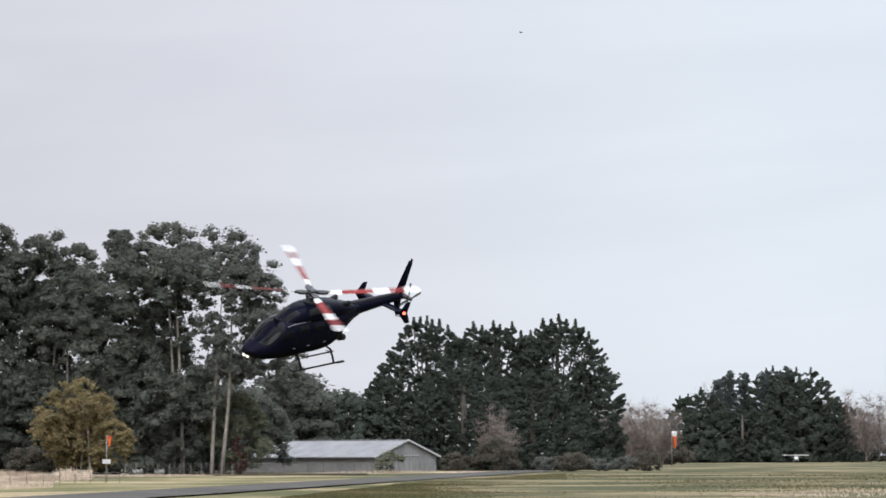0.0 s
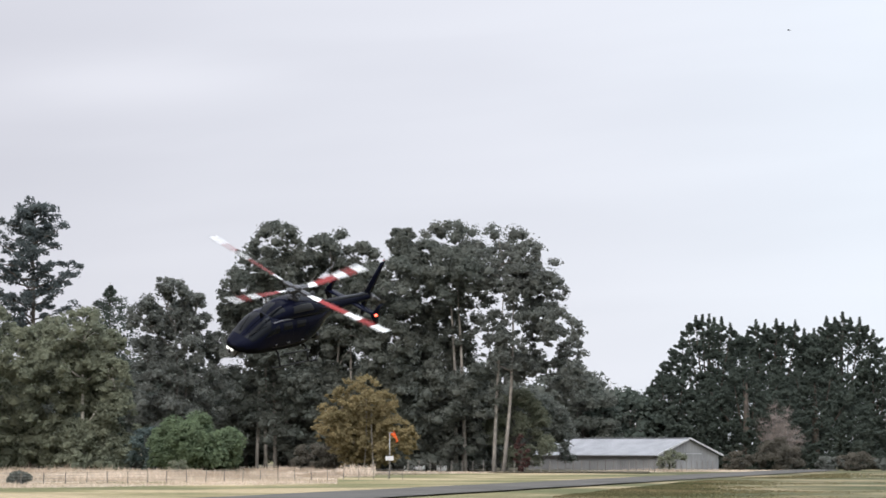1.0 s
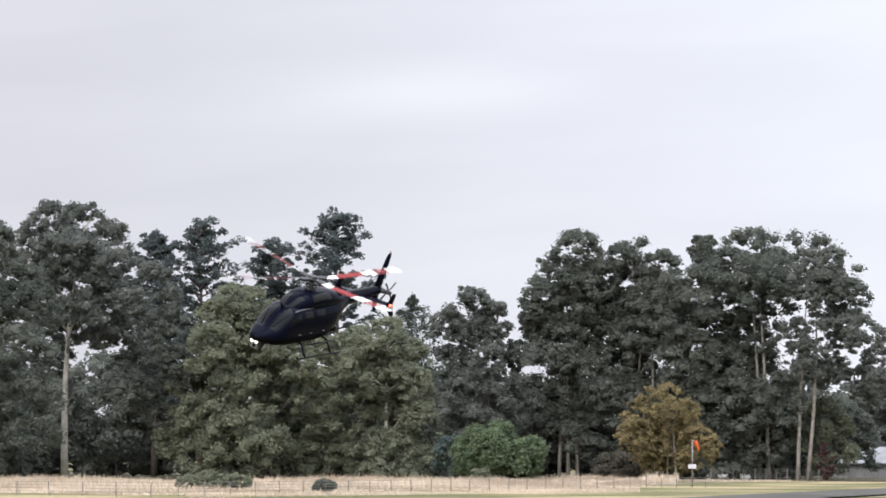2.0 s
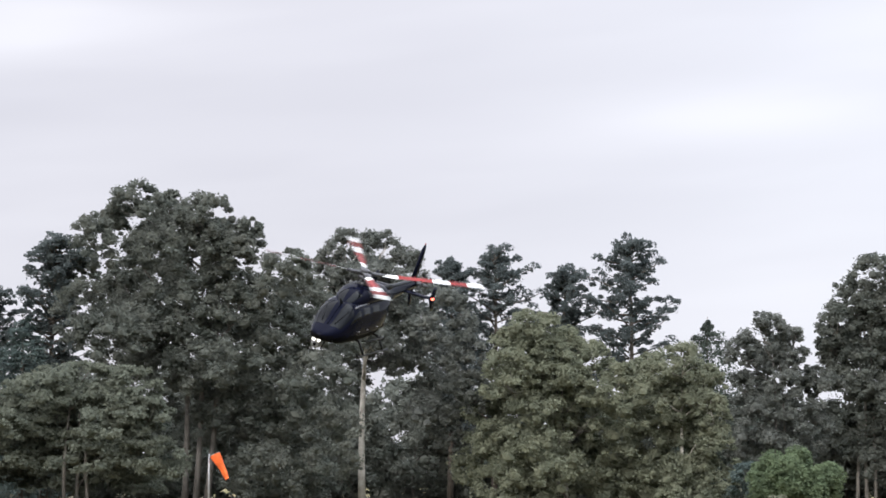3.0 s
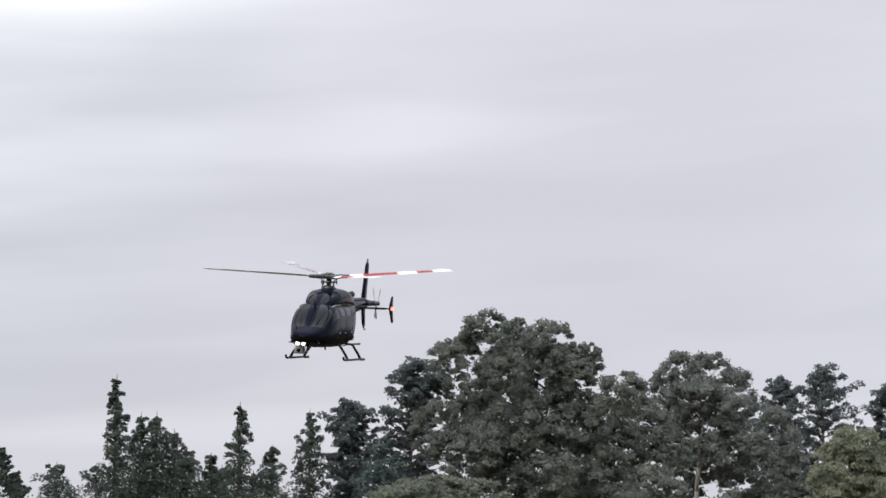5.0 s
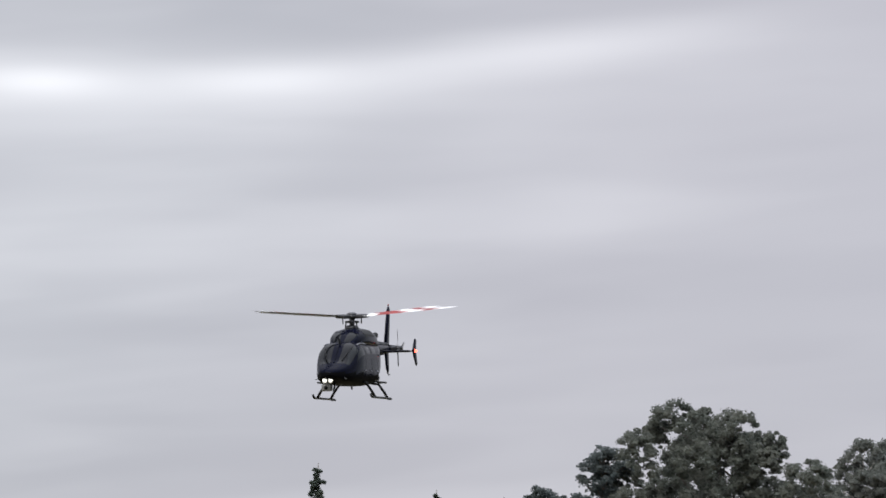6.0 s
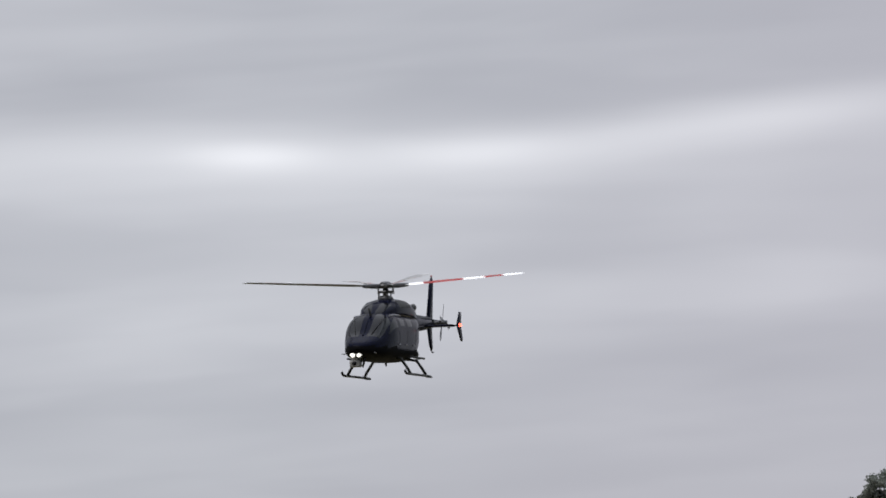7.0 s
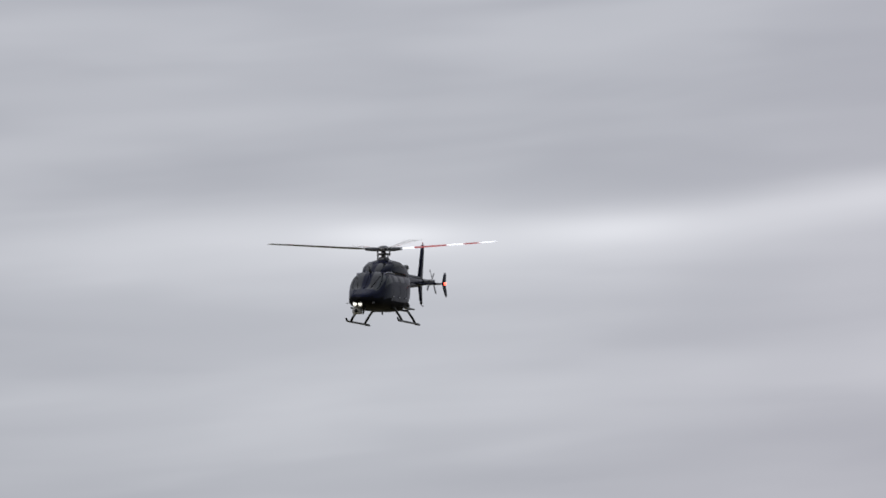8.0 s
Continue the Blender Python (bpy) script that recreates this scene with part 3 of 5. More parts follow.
def make_ground():
    rings = [0, 30, 80, 140, 200, 260, 320, 400, 500, 700, 1000, 1500, 2200, 3300, 4800]
    k = 96
    verts = [(0, 0, 0)]
    for r in rings[1:]:
        for i in range(k):
            a = TAU * i / k
            z = 0.0 if r > 1200 or r < 60 else 0.10 * noise.noise(Vector((math.cos(a) * r * 0.03, math.sin(a) * r * 0.03, 2.0)))
            verts.append((math.cos(a) * r, math.sin(a) * r, z - 0.1))
    me = bpy.data.meshes.new("ground")
    poly = [(0, 1 + i, 1 + (i + 1) % k) for i in range(k)]
    for q in range(len(rings) - 2):
        a, b = 1 + q * k, 1 + (q + 1) * k
        poly += [(a + i, b + i, b + (i + 1) % k, a + (i + 1) % k) for i in range(k)]
    me.from_pydata(verts, [], poly)
    me.materials.append(ground_material())
    for p in me.polygons:
        p.use_smooth = True
    return tagged(new("ground", me), "flat mown airfield grass, green with dry straw patches", "grass field", kind="structure")


make_ground()


# ---- runway, verge, fences, shed and other things on the field ----
ASPHALT = material("runway_asphalt", (0.085, 0.08, 0.074), second=(0.06, 0.057, 0.052), scale=0.15, rough=0.95, bump=0.3, bump_scale=8, spec=0.08)
STRAW = material("dry_grass", (0.63, 0.525, 0.43), second=(0.36, 0.28, 0.21), scale=0.06, rough=0.9, island=0.25, spec=0.1, thin=0.35)
LITTER = material("leaf_litter", (0.10, 0.085, 0.06), second=(0.06, 0.055, 0.035), scale=0.2, rough=0.95, bump=0.5, bump_scale=3.0, spec=0.1)
TURF = material("pasture_grass", (0.066, 0.07, 0.032), second=(0.15, 0.122, 0.068), scale=0.08, rough=0.9, island=0.4, spec=0.1, thin=0.3)
POST = material("weathered_post", (0.20, 0.18, 0.16), vary=0.45, scale=3.0, rough=0.9, bump=0.5, per_object=0.3)
WIRE = material("fence_wire", (0.25, 0.24, 0.23), rough=0.5, metal=0.8, vary=0.2)
TIN = material("grey_roof_iron", (0.20, 0.203, 0.213), second=(0.155, 0.158, 0.168), scale=0.5, rough=0.6, metal=0.25)
CLAD = material("shed_wall_iron", (0.22, 0.22, 0.222), second=(0.165, 0.165, 0.17), scale=0.4, rough=0.6, metal=0.1)
WHITE = material("white_paint", (0.78, 0.78, 0.78), vary=0.12, scale=3.0, rough=0.45)
TRIM = material("pale_grey_paint", (0.42, 0.42, 0.43), vary=0.2, scale=2.0, rough=0.5)
ORANGE = material("orange_cloth", (0.85, 0.20, 0.04), second=(0.65, 0.13, 0.03), scale=2.0, rough=0.8)
STEEL = material("grey_steel", (0.3, 0.3, 0.31), rough=0.5, metal=0.6, vary=0.25, scale=2.0)
DARK = material("dark_gap", (0.03, 0.03, 0.032), rough=0.8, vary=0.3)
# the blue-grey is air haze over the distance, put into the hills' base colour
HAZY_HILL = material("hazy_far_hill", (0.22, 0.24, 0.27), second=(0.18, 0.20, 0.22), scale=0.004, rough=1.0)


def make_runway():
    """A strip of asphalt that runs away to the right between the mown verges."""
    a0, a1 = Vector((-26.0, 140.0, 0)), Vector((12.0, 440.0, 0))
    way = (a1 - a0).normalized()
    side = Vector((-way.y, way.x, 0))
    bm = bmesh.new()
    cols = []
    for i in range(60):
        p = a0 - way * 200 + way * (520 * i / 59)
        row = []
        for s, z in ((-4.0, 0.0), (-3.8, 0.075), (0, 0.11), (3.8, 0.075), (4.0, 0.0)):
            q = p + side * (s + 0.15 * math.sin(i * 1.7) * (abs(s) > 1))
            row.append(bm.verts.new((q.x, q.y, z)))
        cols.append(row)
    for a, b in zip(cols, cols[1:]):
        for k in range(4):
            bm.faces.new((a[k], a[k + 1], b[k + 1], b[k]))
    ob = part("runway", bm, ASPHALT, None)
    return tagged(ob, "narrow dark asphalt runway strip across the grass", "runway", kind="structure")


def grass_stuff(name, corners, n, tall, seed, mat, label, blade=0.05):
    """Upright dry blades scattered over a patch given by near and far edge points."""
    rng = np.random.default_rng(seed)
    edge = [(spread(u, a), spread(u, b)) for u, a, b in corners]
    seg = rng.uniform(0, len(edge) - 1.0001, n)
    i = seg.astype(int)
    f = (seg - i)[:, None]
    near = np.array([e[0] for e in edge])
    far = np.array([e[1] for e in edge])
    p = near[i] * (1 - f) + near[i + 1] * f
    q = far[i] * (1 - f) + far[i + 1] * f
    w = rng.uniform(0, 1, (n, 1))
    c = p * (1 - w) + q * w
    c[:, 2] = -0.12
    lump = np.array([noise.noise(Vector((x * 0.05, y * 0.05, 5.0))) * 1.2 + 0.6 * noise.noise(Vector((x * 0.4, y * 0.4, 2.0))) for x, y, _ in c])[:, None]
    fade = np.clip(np.minimum(w, 1 - w) * 6, 0.35, 1.0)
    h = tall * np.clip(0.72 + 0.95 * lump, 0.12, 2.0) * fade * rng.uniform(0.6, 1.2, (n, 1))
    a = rng.uniform(0, TAU, n)
    s = np.stack([np.cos(a), np.sin(a), 0 * a], axis=1) * blade * rng.uniform(0.7, 1.6, (n, 1))
    tip = c + np.concatenate([rng.normal(size=(n, 2)) * 0.22 * tall, h], axis=1)
    v = np.stack([c - s, c + s, tip], axis=1).reshape(-1, 3)
    ob = new(name, mesh_from(name, v, np.arange(3 * n).reshape(-1, 3), mat))
    return tagged(ob, label, "grass", kind="stuff")


def make_fence(stops, step, tall, thick, label, wires=4):
    """Posts and wires along stops of (u, d)."""
    pts = [spread(u, d) for u, d in stops]
    fence = empty("fence", Matrix.Translation(pts[0]), label, "fence")
    o = pts[0]
    bm = bmesh.new()
    bmesh.ops.create_cone(bm, segments=7, radius1=thick, radius2=thick * 0.8, depth=tall + 0.3, cap_ends=True,
                          matrix=Matrix.Translation((0, 0, tall / 2 - 0.15)))
    me = bpy.data.meshes.new("post")
    bm.to_mesh(me)
    bm.free()
    me.materials.append(POST)
    rng = random.Random(7)
    spots = []
    for a, b in zip(pts, pts[1:]):
        k = max(1, int((b - a).length / step))
        spots += [a + (b - a) * (i / k) for i in range(k)]
    spots.append(pts[-1])
    for p in spots:
        ob = child("post", me, fence)
        ob.matrix_basis = Matrix.Translation(p - o) @ pose(0, 0, 0, rng.uniform(-4, 4), rng.uniform(-4, 4), rng.uniform(0, 90))
    for w in range(wires):
        bm = bmesh.new()
        z = tall * (0.25 + 0.7 * w / max(1, wires - 1))
        tube(bm, [p - o + Vector((0, 0, z)) for p in spots], 0.012, 4)
        part("wire", bm, WIRE, fence)
    return fence


def make_shed(u, d):
    """A long low farm shed: ribbed iron roof and walls, white barge boards, gable with a frame."""
    base = spread(u, d)
    shed = empty("shed", Matrix.Translation(base) @ pose(0, 0, 0, 0, 0, -43), "long low grey iron farm shed with a pitched roof", "shed")
    length, deep, eave, ridge = 28.5, 13.5, 2.35, 4.75
    # front wall along x, gable at the right end
    def ribbed(name, a, b, z0, z1, mat, ribs, depth=0.05, top=None):
        bm = bmesh.new()
        a, b = Vector(a), Vector(b)
        nrm = Vector((0, 0, 1)).cross(b - a).normalized()
        lo, hi = [], []
        for i in range(ribs * 2 + 1):
            p = a + (b - a) * (i / (ribs * 2)) - nrm * (depth if i % 2 else 0)
            zt = z1 if top is None else top(i / (ribs * 2))
            lo.append(bm.verts.new((p.x, p.y, z0)))
            hi.append(bm.verts.new((p.x, p.y, zt)))
        for i in range(ribs * 2):
            bm.faces.new((lo[i], lo[i + 1], hi[i + 1], hi[i]))
        r = bmesh.ops.extrude_face_region(bm, geom=bm.faces[:])
        bmesh.ops.translate(bm, verts=[g for g in r["geom"] if isinstance(g, bmesh.types.BMVert)], vec=nrm * 0.12)
        return part(name, bm, mat, shed, smooth=False)
    ribbed("wall", (0, 0, 0), (length, 0, 0), -0.2, eave, CLAD, 60)
    ribbed("wall", (length, deep, 0), (0, deep, 0), -0.2, eave, CLAD, 60)
    gable = lambda s: eave + (ridge - eave) * (1 - abs(2 * s - 1))
    ribbed("gable_wall", (length, 0.13, 0), (length, deep - 0.13, 0), -0.2, eave, CLAD, 20, top=gable)
    ribbed("gable_wall", (0, deep - 0.13, 0), (0, 0.13, 0), -0.2, eave, CLAD, 20, top=gable)
    for side in (0, 1):
        bm = bmesh.new()
        ya, yb = (-0.5, deep / 2) if side == 0 else (deep + 0.5, deep / 2)
        za = eave - (ridge - eave) * 0.5 / (deep / 2) + 0.12
        lo, hi = [], []
        ribs = 66
        for i in range(ribs * 2 + 1):
            x = -0.5 + (length + 1.0) * i / (ribs * 2)
            off = 0.06 if i % 2 else 0.0
            lo.append(bm.verts.new((x, ya, za + off)))
            hi.append(bm.verts.new((x, yb, ridge + 0.12 + off)))
        for i in range(ribs * 2):
            bm.faces.new((lo[i], lo[i + 1], hi[i + 1], hi[i]))
        r = bmesh.ops.extrude_face_region(bm, geom=bm.faces[:])
        bmesh.ops.translate(bm, verts=[g for g in r["geom"] if isinstance(g, bmesh.types.BMVert)], vec=(0, 0, -0.04))
        part("roof", bm, TIN, shed, smooth=False)
        for x in (-0.55, length + 0.5):
            bm = bmesh.new()
            v = [bm.verts.new(q) for q in ((x, ya, za - 0.12), (x, yb, ridge), (x, yb, ridge + 0.28), (x, ya, za + 0.16))]
            bm.faces.new(v)
            r = bmesh.ops.extrude_face_region(bm, geom=bm.faces[:])
            bmesh.ops.translate(bm, verts=[g for g in r["geom"] if isinstance(g, bmesh.types.BMVert)], vec=(0.07, 0, 0))
            part("barge_board", bm, TRIM, shed, "pale grey barge board", smooth=False)
    bm = bmesh.new()
    box(bm, -0.4, deep / 2 - 0.2, ridge + 0.19, length + 0.4, deep / 2 + 0.2, ridge + 0.27, 0.02)
    part("ridge_cap", bm, TIN, shed, smooth=False)
    bm = bmesh.new()
    box(bm, -0.4, -0.62, eave - 0.22, length + 0.4, -0.5, eave - 0.08, 0.02)
    part("gutter", bm, STEEL, shed, smooth=False)
    bm = bmesh.new()
    box(bm, length + 0.13, deep * 0.30, eave + 0.15, length + 0.2, deep * 0.70, eave + 0.25)
    part("gable_beam", bm, TRIM, shed, smooth=False)
    return shed


def make_windsock(u, d, v_top, long, tilt, label, mouth=0.3, turn=0.0, bands=()):
    """A pole with a hoop and a tapered cloth sock."""
    base = spread(u, d)
    h = height(v_top, d)
    sock = empty("windsock", Matrix.Translation(base), label, "windsock")
    bm = bmesh.new()
    tube(bm, [(0, 0, -0.3), (0, 0, h * 0.6), (0, 0, h)], [0.07, 0.06, 0.045], 10)
    part("pole", bm, STEEL, sock)
    bm = bmesh.new()
    tube(bm, [(math.cos(a) * mouth, math.sin(a) * mouth, 0) for a in [TAU * k / 16 for k in range(17)]], 0.02, 6)
    tube(bm, [(-mouth - 0.05, 0, 0), (mouth, 0, 0)], 0.015, 6)
    hoop = part("hoop", bm, STEEL, sock)
    bm = bmesh.new()
    rings = []
    steps, sides = 10, 16
    for i in range(steps + 1):
        s = i / steps
        r = mouth * (1 - 0.5 * s) * (1 + 0.06 * math.sin(9 * s))
        rings.append([bm.verts.new((math.cos(a) * r * (1 - 0.25 * s) + 0.1 * math.sin(3 * s) * s, math.sin(a) * r, -long * s)) for a in [TAU * k / sides for k in range(sides)]])
    for i, (a, b) in enumerate(zip(rings, rings[1:])):
        for k in range(sides):
            f = bm.faces.new((a[k], a[(k + 1) % sides], b[(k + 1) % sides], b[k]))
            f.material_index = 1 if i in bands else 0
    r = bmesh.ops.solidify(bm, geom=bm.faces[:], thickness=0.012)
    cloth = part("cloth", bm, [ORANGE, WHITE], sock)
    for ob in (hoop, cloth):
        ob.matrix_basis = Matrix.Translation((mouth + 0.06, 0, h - 0.05)) @ pose(0, 0, 0, 0, tilt, turn)
    return sock, cloth


def make_plane(u, d):
    """A small white high-winged aeroplane parked nose on."""
    base = spread(u, d)
    plane = empty("light_aeroplane", Matrix.Translation(base) @ pose(0, 0, 0, 0, 0, -8), "small white high-wing aeroplane parked on the grass", "aeroplane")
    bm = bmesh.new()
    rings = []
    for y, z, w, h in ((-2.3, 1.15, 0.12, 0.12), (-2.1, 1.15, 0.42, 0.42), (-1.0, 1.25, 0.55, 0.6), (0.2, 1.4, 0.58, 0.75), (1.6, 1.4, 0.45, 0.6), (3.5, 1.45, 0.25, 0.3), (5.2, 1.5, 0.08, 0.15)):
        rings.append([bm.verts.new((math.cos(a) * w, y, z + math.sin(a) * h)) for a in [TAU * k / 14 for k in range(14)]])
    for a, b in zip(rings, rings[1:]):
        for k in range(14):
            bm.faces.new((a[k], a[(k + 1) % 14], b[(k + 1) % 14], b[k]))
    bm.faces.new(rings[0]); bm.faces.new(rings[-1])
    part("fuselage", bm, WHITE, plane)
    bm = bmesh.new()
    box(bm, -4.1, -0.6, 2.2, 4.1, 0.9, 2.36, 0.06)
    part("wing", bm, WHITE, plane)
    bm = bmesh.new()
    box(bm, -1.6, 4.6, 1.6, 1.6, 5.3, 1.68, 0.02)
    part("tailplane", bm, WHITE, plane)
    bm = bmesh.new()
    box(bm, -0.05, 4.4, 1.6, 0.05, 5.4, 3.0, 0.02)
    part("fin", bm, WHITE, plane)
    bm = bmesh.new()
    box(bm, -0.42, -0.75, 1.65, 0.42, -0.62, 2.1, 0.04)
    part("windscreen", bm, DARK, plane, "dark windscreen")
    for x, y in ((-1.1, 0.4), (1.1, 0.4), (0, -1.7)):
        bm = bmesh.new()
        bmesh.ops.create_cone(bm, segments=14, radius1=0.24, radius2=0.24, depth=0.16, cap_ends=True, matrix=Matrix.Translation((x, y, 0.22)) @ pose(0, 0, 0, 0, 90))
        part("wheel", bm, DARK, plane)
        bm = bmesh.new()
        tube(bm, [(x, y, 0.25), (x * 0.35, y, 1.0)], 0.05, 6)
        part("strut", bm, WHITE, plane)
    bm = bmesh.new()
    box(bm, -0.07, -2.42, 0.35, 0.07, -2.36, 1.95, 0.02)
    part("propeller", bm, DARK, plane)
    return plane


def make_sign(u, d):
    base = spread(u, d)
    sign = empty("field_sign", Matrix.Translation(base), "small pale board on a dark post in the grass", "sign")
    bm = bmesh.new()
    tube(bm, [(0, 0, -0.3), (0, 0, 2.1)], 0.06, 8)
    part("post", bm, POST, sign)
    bm = bmesh.new()
    box(bm, -0.42, -0.1, 1.75, 0.42, -0.06, 2.2, 0.01)
    part("board", bm, TRIM, sign, "pale grey board", smooth=False)
    return sign


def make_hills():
    """Low far hills behind the trees on the right, distance haze painted into their colour."""
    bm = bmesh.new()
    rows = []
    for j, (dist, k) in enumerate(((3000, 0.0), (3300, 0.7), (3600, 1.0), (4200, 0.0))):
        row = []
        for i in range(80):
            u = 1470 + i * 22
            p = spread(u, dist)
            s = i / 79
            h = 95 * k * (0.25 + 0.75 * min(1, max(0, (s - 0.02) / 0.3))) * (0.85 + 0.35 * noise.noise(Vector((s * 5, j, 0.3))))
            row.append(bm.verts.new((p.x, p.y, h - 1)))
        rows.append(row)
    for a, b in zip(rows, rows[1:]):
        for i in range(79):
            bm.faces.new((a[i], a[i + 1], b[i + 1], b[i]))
    return tagged(part("backdrop", bm, HAZY_HILL, None), "far hills with pale blue-grey distance haze in their colour", "hill", kind="structure")


make_runway()
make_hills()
# rank dry grass behind the wire fence, and tufts near the verge
grass_stuff("dry_grass", [(-1100, 232, 330), (-760, 208, 345), (-300, 250, 360), (0, 276, 366), (110, 300, 360)], 80000, 0.8, 3, STRAW,
            "tall pinkish dry grass behind the wire fence", 0.045)
grass_stuff("dry_grass", [(100, 306, 330), (165, 310, 332)], 1500, 1.15, 7, STRAW, "pale tussock of dry grass beside the fence", 0.05)
grass_stuff("dry_grass", [(110, 330, 385), (420, 380, 392), (960, 440, 470)], 14000, 0.3, 4, STRAW, "dry grass along the shed fence", 0.05)
grass_stuff("dry_grass", [(-700, 190, 250), (-300, 215, 250), (100, 240, 300)], 16000, 0.25, 8, STRAW, "short dry grass on the verge of the field", 0.04)
grass_stuff("dry_grass", [(1290, 180, 183), (1440, 172, 205), (1620, 172, 215), (1700, 190, 200)], 2500, 0.26, 6, STRAW, "pale seed heads in the mown grass", 0.025)
grass_stuff("grass", [(480, 168, 172), (760, 165, 300), (1000, 165, 420), (1750, 165, 420)], 60000, 0.16, 9, TURF, "rough green pasture grass in small tufts", 0.05)
make_fence([(-1100, 215), (-760, 198), (-200, 240), (215, 285)], 3.4, 0.95, 0.042, "low post and wire fence before dry grass")
make_fence([(225, 372), (430, 385), (640, 405), (760, 425)], 1.7, 1.55, 0.06, "close-set grey post fence by the shed", 5)
make_shed(437, 450)
windsock_near, cloth_near = make_windsock(192, 300, 769, 1.1, 6, "small orange windsock on a grey pole", 0.24)
windsock_mid, cloth_mid = make_windsock(-1180, 190, 752, 1.85, -28, "orange windsock on a pole before the trees", 0.36)
windsock_far, cloth_far = make_windsock(1186, 560, 764, 3.4, 0, "orange and white windsock on a far pole", 0.5, 0, (0, 1, 2))
make_sign(192, 292)


def make_bale(u, d, size, turn, label):
    """A wrapped bale: a sagging drum on its side."""
    bale = empty("wrapped_bale", Matrix.Translation(spread(u, d)) @ pose(0, 0, 0, 0, 0, turn), label, "bale", "bales by the fence")
    bm = bmesh.new()
    rings = []
    for i in range(9):
        s = -1 + 2 * i / 8
        r = size * 0.5 * (1 - 0.25 * abs(s) ** 6)
        rings.append([bm.verts.new((s * size * 0.75, math.cos(a) * r * 1.08, max(-0.03, size * 0.46 + math.sin(a) * r * (1 + 0.03 * math.sin(5 * a + i))))) for a in [TAU * k / 20 for k in range(20)]])
    for a, b in zip(rings, rings[1:]):
        for k in range(20):
            bm.faces.new((a[k], a[(k + 1) % 20], b[(k + 1) % 20], b[k]))
    bm.faces.new(rings[0]); bm.faces.new(rings[-1])
    part("wrap", bm, WHITE, bale)
    return bale


for u, d, size, turn in ((226, 392, 1.1, 5), (246, 394, 1.15, -10), (284, 393, 1.2, 8)):
    make_bale(u, d, size * 0.8, turn, "pale plastic-wrapped bale behind the post fence")
make_plane(1403, 900)


def make_litter():
    """Dark leaf litter on the ground below the trees."""
    bm = bmesh.new()
    near, far = [], []
    for i in range(60):
        u = -2500 + 3150 * i / 59
        w = 5 * noise.noise(Vector((i * 0.6, 0, 3)))
        dn = (375 if u > -1150 else 318) + w
        near.append(bm.verts.new(spread(u, dn) + Vector((0, 0, 0.04))))
        far.append(bm.verts.new(spread(u, 620) + Vector((0, 0, 0.06))))
    for i in range(59):
        bm.faces.new((near[i], near[i + 1], far[i + 1], far[i]))
    return tagged(part("forest_floor", bm, LITTER, None), "dark leaf litter under the trees", "ground", kind="structure")


def make_bird(u, v, d):
    """A small dark bird on the wing."""
    bird = empty("bird", Matrix.Translation(spread(u, d) + Vector((0, 0, height(v, d)))), "small dark bird gliding far off", "bird")
    bm = bmesh.new()
    tube(bm, [(-0.2, 0, 0), (-0.1, 0, 0.01), (0, 0, 0.02), (0.12, 0, 0.03), (0.17, 0, 0.03)], [0.01, 0.03, 0.05, 0.035, 0.01], 8)
    part("body", bm, DARK, bird)
    for s in (1, -1):
        bm = bmesh.new()
        v4 = [bm.verts.new(q) for q in ((0.07, 0.03 * s, 0.03), (0.05, 0.3 * s, 0.09), (-0.04, 0.42 * s, 0.06), (-0.05, 0.2 * s, 0.05), (-0.08, 0.03 * s, 0.02))]
        bm.faces.new(v4)
        bmesh.ops.solidify(bm, geom=bm.faces[:], thickness=0.012)
        part("wing", bm, DARK, bird)
    return bird


make_litter()
bird = make_bird(924, 54, 260)

# ---- trees, from the right to the left ----
for u, v, w, d in ((1500, 690, 90, 960), (1545, 700, 90, 980), (1590, 715, 90, 960), (1460, 700, 70, 1020), (1525, 705, 80, 940), (1570, 700, 80, 990)):
    bare_tree(u, v, w, d, int(u), "leafless grey-brown tree at the field edge", 3300, thick=0.14)
for k, (u, v, w, d) in enumerate(((1238, 690, 130, 950), (1365, 652, 120, 980), (1412, 654, 130, 960), (1465, 705, 110, 960))):
    macrocarpa(u, v, w, d, 50 + k, "dark broad conifer in a far shelter belt", leaders=5, count=14, size=0.42, spray=1.5, heart=0.6)
for k, (u, v, w, d) in enumerate(((1289, 657, 34, 975), (1314, 661, 34, 980), (1270, 672, 44, 990), (1350, 660, 30, 970), (1388, 650, 30, 970))):
    pine_tree(u, v, w, d, 60 + k, "slender dark conifer in a far shelter belt", 0.1)
macrocarpa(1310, 720, 170, 950, 66, "low dark conifer in a far shelter belt", leaders=5, count=14, size=0.42, spray=1.5, heart=0.6)
bare_tree(1235, 664, 60, 1000, 70, "thin leafless tree in a far shelter belt", 1100)
for k, (u, v, w, d) in enumerate(((1060, 712, 120, 660), (1110, 705, 100, 700), (1145, 700, 100, 690), (1170, 715, 90, 720), (1030, 730, 80, 640), (1085, 715, 90, 650), (1040, 720, 90, 690), (1130, 708, 100, 640))):
    bare_tree(u, v, w, d, 71 + k, "leafless reddish-brown tree by a dark conifer belt", 3740, thick=0.12)
for k, (u, v, w, d) in enumerate(((755, 558, 150, 500), (870, 565, 190, 515), (985, 556, 180, 510), (690, 660, 110, 490), (1040, 650, 80, 505), (820, 640, 200, 485), (940, 650, 200, 488))):
    macrocarpa(u, v, w, d, 80 + k, "tall dense dark cypress in a shelter belt", leaders=9 if v < 600 else 5)
bare_tree(880, 714, 100, 470, 90, "leafless grey tree before dark cypresses", 3080)
